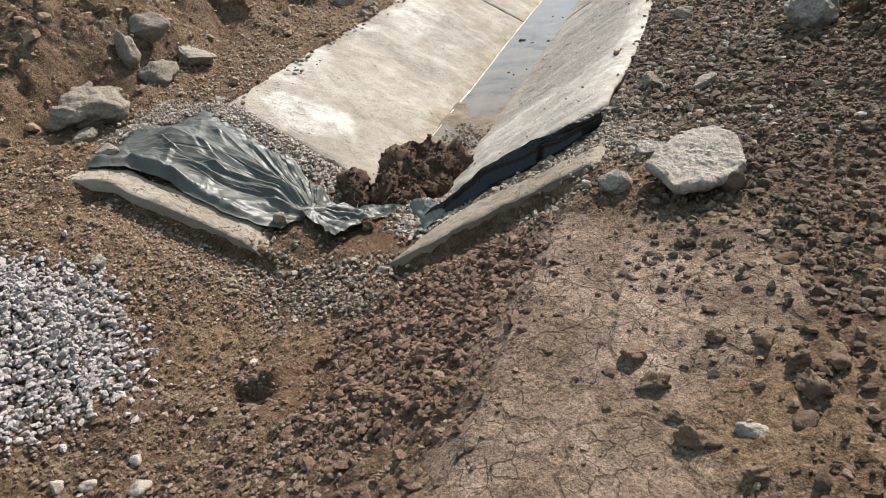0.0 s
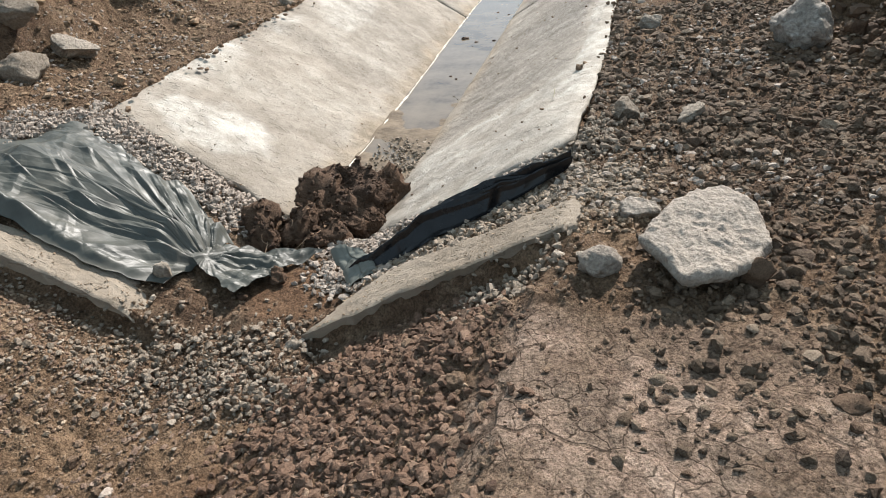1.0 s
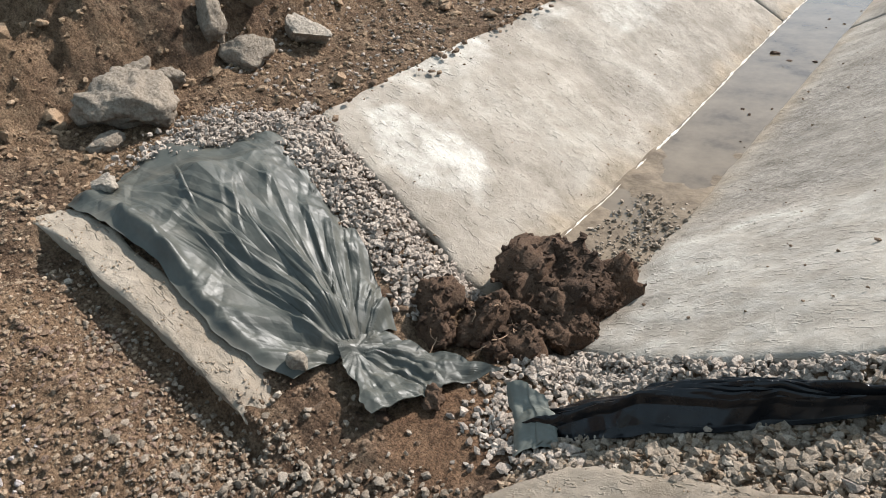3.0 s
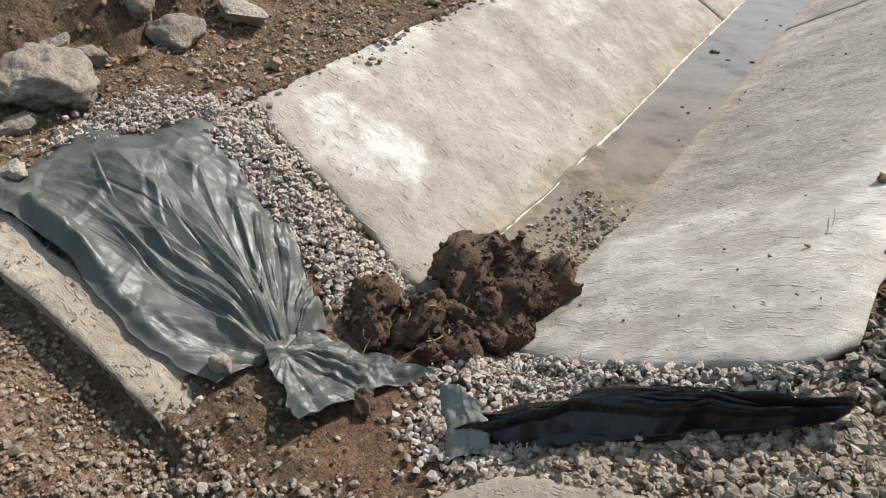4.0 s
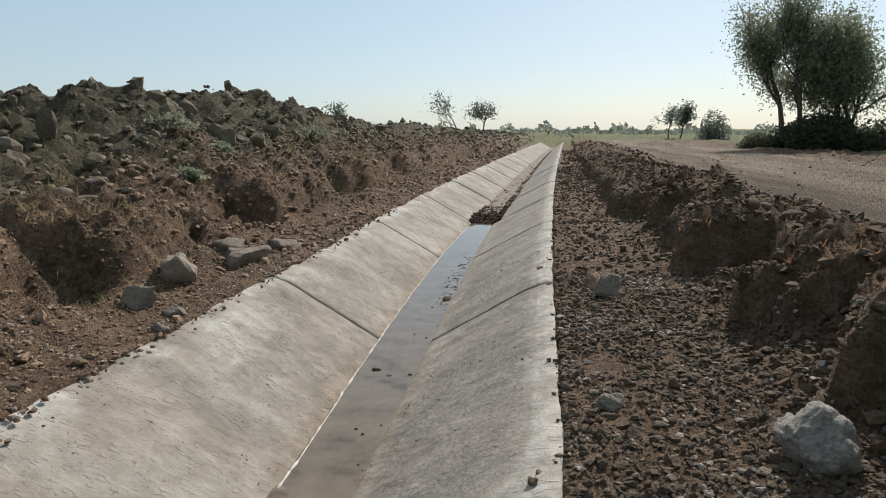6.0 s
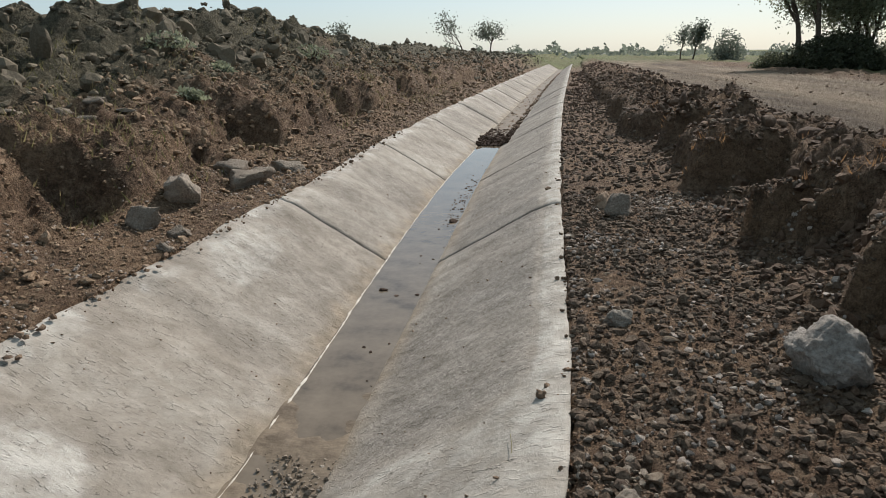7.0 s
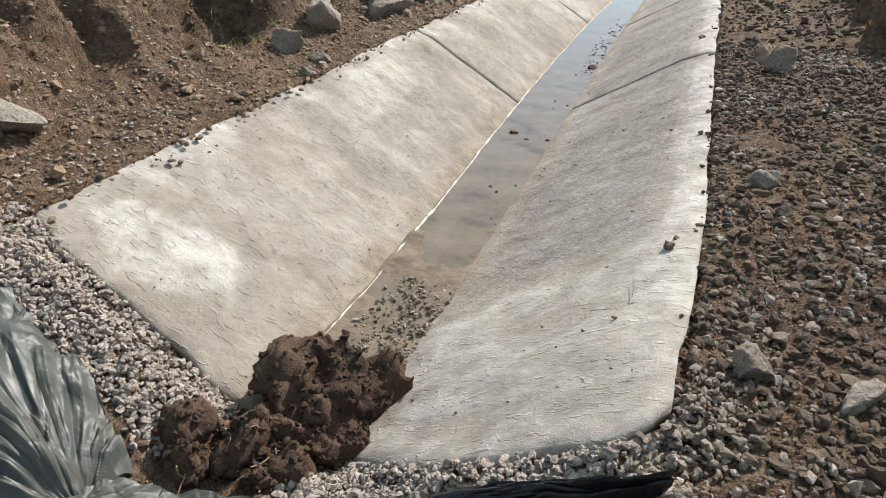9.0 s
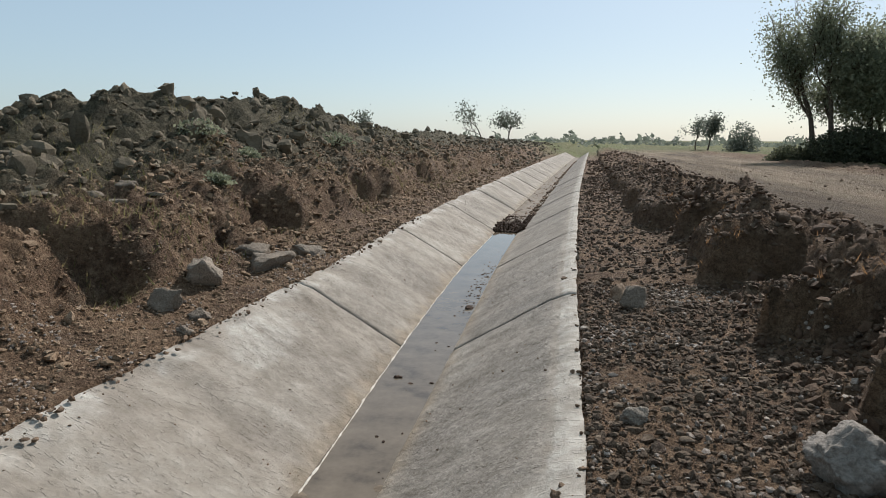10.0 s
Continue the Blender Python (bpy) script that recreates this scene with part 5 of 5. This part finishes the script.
rock("clod", -0.14, 10.5, (0.09, 0.07, 0.05), 20, 556, "dark clump standing in the shallow water", "clod", M_WET, level=3, top=-0.785)


def stick(points, radius, label):
    cu = bpy.data.curves.new("stick", "CURVE")
    cu.dimensions, cu.bevel_depth, cu.bevel_resolution = "3D", radius, 2
    sp = cu.splines.new("POLY")
    sp.points.add(len(points) - 1)
    for q, (x, y) in zip(sp.points, points):
        q.co = (x, y, float(lining_z(np.array(x), np.array(y))) + 0.006, 1)
    cu.materials.append(M_STRAW)
    tagged(new("stick", cu), label, "stick")


stick([(1.34, 3.38), (1.355, 3.28), (1.36, 3.2)], 0.002, "thin pale stick lying on the concrete slope")
stick([(0.62, 3.12), (0.63, 3.06), (0.66, 2.98)], 0.0022, "short pale straw lying on the concrete slope")


def make_channel_debris():
    rng = np.random.default_rng(73)
    n = 1500
    y = 19.4 + 4.2 * rng.random(n) ** 1.5
    x = bend(BED_L, y) - 0.1 + (bend(BED_R, y) - bend(BED_L, y) + 0.35) * rng.random(n)
    s = sizes(n, 0.015, 0.06, rng, 2)
    scatter("mud_bar", x, y, lining_z(x, y) + 0.03 + 0.10 * rng.random(n) * np.exp(-((y - 20.3) / 0.8) ** 2), s, M_WET, "dark mud and rubble damming the channel bed", "mud", 1, 0.8, 74)
    n = 1300
    y = 23 + 60 * rng.random(n) ** 1.4
    x = bend(BED_L, y) + (bend(BED_R, y) - bend(BED_L, y) + 0.3) * rng.random(n)
    s = sizes(n, 0.02, 0.1, rng, 2)
    scatter("bed_rubble", x, y, lining_z(x, y) + 0.02, s, M_CLOD, "brown silt and stones in the dry channel bed", "stones", 1, 0.6, 75)
    n = 750
    y = 2.9 + 1.15 * rng.random(n) ** 1.3
    x = bend(BED_L, y) + 0.05 + (bend(BED_R, y) - bend(BED_L, y) + 0.02) * rng.random(n) ** 0.6
    s = sizes(n, 0.005, 0.020, rng, 2.4)
    scatter("silt_pebbles", x, y, np.maximum(lining_z(x, y), BED_Z + 0.035) + s * 0.3, s, M_DUSTY, "small muddy stones in the silt of the channel bed", "pebbles", 1, 0.8, 79)
    n = 130
    y = np.where(rng.random(n) < 0.75, rng.normal(12.3, 1.1, n), rng.uniform(5, 16, n))
    x = bend(BED_R, y) + 0.02 - 0.26 * rng.random(n) ** 1.5
    s = sizes(n, 0.008, 0.028, rng, 1.5)
    scatter("floating_weed", x, y, x * 0 - 0.772, s, M_WET, "dark bits of weed floating on the water", "weed", 1, 0.35, 76)
    n = 260
    y = rng.uniform(2.7, 16, n)
    side = rng.random(n) < 0.8
    x = np.where(side, bend(RIM_L, y) + np.abs(rng.normal(0, 0.07, n)) - 0.02, bend(RIM_R, y) - np.abs(rng.normal(0, 0.03, n)))
    s = sizes(n, 0.008, 0.035, rng, 2.2)
    scatter("rim_crumbs", x, y, lining_z(x, y) + s * 0.5 - 0.01, s, M_CLOD, "crumbs of soil fallen on the concrete rim", "clods", 1, 0.8, 77)
    n = 240
    y = 2.5 + 9 * rng.random(n) ** 1.6
    u = rng.random(n)
    left = rng.random(n) < 0.5
    x = np.where(left, bend(BED_L, y) + (bend(RIM_L, y) - bend(BED_L, y)) * u, bend(BED_R, y) + (bend(RIM_R, y) - 0.17 - bend(BED_R, y)) * u)
    s = sizes(n, 0.004, 0.014, rng, 2.2)
    scatter("slope_crumbs", x, y, lining_z(x, y) + s * 0.4, s, M_CLOD, "crumbs of mortar and soil on the concrete slopes", "crumbs", 1, 0.7, 78)


make_channel_debris()


# ---- plants ----
def tube(points, radii, sides=6):
    points = np.asarray(points)
    d = np.gradient(points, axis=0)
    d /= np.linalg.norm(d, axis=1)[:, None] + 1e-9
    a = np.cross(d, np.array([0.3, 0.9, 0.2]))
    a /= np.linalg.norm(a, axis=1)[:, None] + 1e-9
    b = np.cross(d, a)
    ang = np.linspace(0, 2 * np.pi, sides, endpoint=False)
    ring = points[:, None] + np.asarray(radii)[:, None, None] * (np.cos(ang)[None, :, None] * a[:, None] + np.sin(ang)[None, :, None] * b[:, None])
    n = len(points)
    i = np.arange(n * sides).reshape(n, sides)
    j = np.roll(i, -1, 1)
    return ring.reshape(-1, 3), np.stack([i[:-1], j[:-1], j[1:], i[1:]], -1).reshape(-1, 4)


def leaf_cards(centres, size, rng):
    """Small folded leaves, one quad each, at random angles."""
    n = len(centres)
    r = turns(n, rng)
    q = np.array([[-0.5, 0, 0], [0, -0.28, 0.06], [0.5, 0, 0], [0, 0.28, 0.06]])
    v = np.einsum("nij,vj->nvi", r, q) * (size * rng.uniform(0.6, 1.3, n))[:, None, None] + centres[:, None]
    return v.reshape(-1, 3), np.arange(n * 4).reshape(n, 4)


def tree(name, x, y, height, girth, spread_by, leaves, leaf, seed, label, mat=None, stems=1, bare=0.3, depth=4, skirt=0.2, scatter_by=0.05):
    rng = np.random.default_rng(seed)
    top = tagged(new(name), label, "tree")
    z = float(surface_z(x, y))
    tips, tv, tf, base = [], [], [], 0

    def grow(p, d, length, radius, level):
        nonlocal base
        pts, rad = [p], [radius]
        for k in range(5):
            d = d + rng.normal(0, 0.13, 3) + np.array([0, 0, 0.05])
            d /= np.linalg.norm(d)
            p = p + d * length / 5
            pts.append(p)
            rad.append(radius * (1 - 0.11 * (k + 1)))
            if level <= depth - 1:
                tips.append(p)
        v, f = tube(pts, rad, 7 if level == depth else 5)
        tv.append(v)
        tf.append(f + base)
        base += len(v)
        if level == 0:
            return
        for k in range(rng.integers(3, 6) if level > 1 else 2):
            nd = d + rng.normal(0, spread_by, 3)
            nd[2] = max(nd[2] + 0.15, 0.1)
            nd /= np.linalg.norm(nd)
            grow(pts[rng.integers(2, 6)], nd, length * rng.uniform(0.55, 0.8), radius * 0.55, level - 1)

    for k in range(stems):
        d = np.array([rng.normal(0, 0.09), rng.normal(0, 0.08), 1.0])
        grow(np.array([x + (k - (stems - 1) / 2) * girth * 4, y + rng.normal(0, girth), z - 0.1]), d, height * bare, girth, depth)
    under(mesh_object("trunk", np.concatenate(tv), np.concatenate(tf), M_BARK, True), top)
    tips = np.array(tips)
    c = tips[rng.integers(0, len(tips), leaves)] + rng.normal(0, height * scatter_by, (leaves, 3))
    c[:, 2] -= rng.exponential(height * scatter_by, leaves)
    low = z + height * (skirt + 0.12 * rng.random(leaves))
    c = c[c[:, 2] > low] if depth > 3 else c
    leaves = len(c)
    v, f = leaf_cards(c, np.full(leaves, leaf), rng)
    under(mesh_object("crown", v, f, mat or M_LEAF), top)
    return top


def bush(name, x, y, rx, ry, rz, leaves, leaf, seed, label, mat=None):
    rng = np.random.default_rng(seed)
    top = tagged(new(name), label, "bush")
    z = float(surface_z(x, y))
    d = rng.normal(size=(leaves, 3))
    d /= np.linalg.norm(d, axis=1)[:, None]
    d[:, 2] = np.abs(d[:, 2])
    r = rng.random(leaves)[:, None] ** 0.4 * (1 + 0.35 * noise3(d + seed, 0.5, 3, seed))[:, None]
    c = np.array([x, y, z]) + d * r * np.array([rx, ry, rz])
    v, f = leaf_cards(c, np.full(leaves, leaf), rng)
    under(mesh_object("foliage", v, f, mat or M_LEAF), top)
    tv, tf, base = [], [], 0
    for k in range(9):
        a = rng.uniform(0, 2 * np.pi)
        p = np.array([x, y, z - 0.1])
        q = p + np.array([rx * 0.6 * math.cos(a), ry * 0.6 * math.sin(a), rz * 0.8])
        v, f = tube([p, (p + q) / 2 + rng.normal(0, 0.05, 3), q], [0.05, 0.035, 0.012], 5)
        tv.append(v)
        tf.append(f + base)
        base += len(v)
    under(mesh_object("stems", np.concatenate(tv), np.concatenate(tf), M_BARK, True), top)


tree("tree", 15.2, 45.0, 18.0, 0.2, 0.27, 20000, 0.17, 834, "tall leafy tree with a forked trunk beside the track", None, 2, 0.24, 4, 0.1, 0.024)
tree("tree", 18.9, 46.5, 19.0, 0.22, 0.36, 38000, 0.18, 835, "broad leafy tree standing behind scrub beside the track", None, 2, 0.2, 4, 0.05, 0.03)
bush("scrub", 16.6, 44.6, 2.6, 1.8, 2.1, 9000, 0.2, 813, "dark dense scrub at the foot of the trees", M_SCRUB)
bush("scrub", 20.8, 44.5, 3.0, 1.8, 1.9, 6000, 0.2, 814, "dark dense scrub at the foot of the trees", M_SCRUB)
bush("scrub", 13.6, 45.4, 1.6, 1.2, 1.0, 3000, 0.16, 815, "low dark scrub beside the track", M_SCRUB)
tree("tree", 15.3, 95.0, 7.0, 0.1, 0.4, 700, 0.3, 821, "slender young tree far off beside the track", M_FARLEAF)
tree("tree", 15.9, 90.0, 6.6, 0.12, 0.4, 1100, 0.32, 822, "small tree far off beside the track", M_FARLEAF)
bush("bush", 20.2, 92.0, 2.0, 1.6, 3.1, 2200, 0.3, 823, "rounded small tree far off in the field", M_FARLEAF)
tree("tree", -10.4, 80.0, 8.0, 0.09, 0.4, 520, 0.28, 824, "slender young tree far off behind the bank", M_FARLEAF)
tree("tree", -7.9, 84.0, 6.8, 0.1, 0.6, 1200, 0.28, 825, "bushy young tree far off behind the bank", M_FARLEAF)
tree("tree", -17.2, 56.0, 5.0, 0.06, 0.4, 420, 0.22, 826, "slender young tree behind the spoil heaps", M_FARLEAF)


for x, y, r, k in ((-6.0, 12.8, 0.5, 851), (-5.9, 20.0, 0.6, 852), (-5.4, 13.6, 0.35, 853), (-4.6, 11.0, 0.3, 854)):
    bush("weed", x, y, r, r, r * 0.7, 420, 0.09, k, "low green weed growing on the dry bank")


def make_far_scrub():
    rng = np.random.default_rng(83)
    n = 9000
    a = rng.uniform(-0.75, 0.75, n)
    r = rng.uniform(180, 420, n)
    x, y = r * np.sin(a), r * np.cos(a)
    g = step(-0.1, 0.5, fbm(a * 40, a * 0, 1.0, 3, 84))
    c = np.stack([x, y, surface_z(x, y) + rng.random(n) * (0.6 + 2.6 * g)], -1)
    v, f = leaf_cards(c, np.full(n, 1.5), rng)
    tagged(mesh_object("far_scrub", v, f, M_FARLEAF), "hazy line of low scrub along the horizon", "scrub", "", "stuff")


make_far_scrub()


def make_grass(name, n, x0, x1, y0, y1, keep, tall, material, label, seed):
    """Single leaning blades, thick in patches."""
    rng = np.random.default_rng(seed)
    x, y = rng.uniform(x0, x1, n), y0 + (y1 - y0) * rng.random(n) ** 1.3
    ok = keep(x, y)
    x, y = x[ok], y[ok]
    n = len(x)
    h, w = rng.uniform(0.3, 1.0, n) * tall, rng.uniform(0.004, 0.009, n)
    a = rng.uniform(0, 2 * np.pi, n)
    z = surface_z(x, y) - 0.01
    lean = rng.normal(0, 0.5, (n, 2)) * h[:, None]
    p0 = np.stack([x - w * np.cos(a), y - w * np.sin(a), z], -1)
    p1 = np.stack([x + w * np.cos(a), y + w * np.sin(a), z], -1)
    p2 = np.stack([x + lean[:, 0], y + lean[:, 1], z + h], -1)
    v = np.stack([p0, p1, p2], 1).reshape(-1, 3)
    tagged(mesh_object(name, v, np.arange(3 * n).reshape(n, 3), material), label, "grass", "", "stuff")


def on_edge(x, y):
    """Just behind the cut face of the east bank, in patches."""
    d = x - bend(RIM_R, y) - np.interp(y, FACE_R_Y, FACE_R)
    return (d > 0.1) & (d < 0.55) & (fbm(x, y, 0.5, 3, 87) > 0.15)


make_grass("dry_grass", 15000, -7.5, -2.3, 3.0, 33.0, lambda x, y: (fbm(x, y, 1.2, 3, 86) > 0.1) & (bend(RIM_L, y) - x > 0.9), 0.17, M_STRAW, "sparse dry grass on the bank", 85)
make_grass("dry_grass", 14000, 2.6, 4.6, 4.0, 16.0, on_edge, 0.11, M_RUST, "rust-coloured dry grass along the broken edge of the bank", 88)
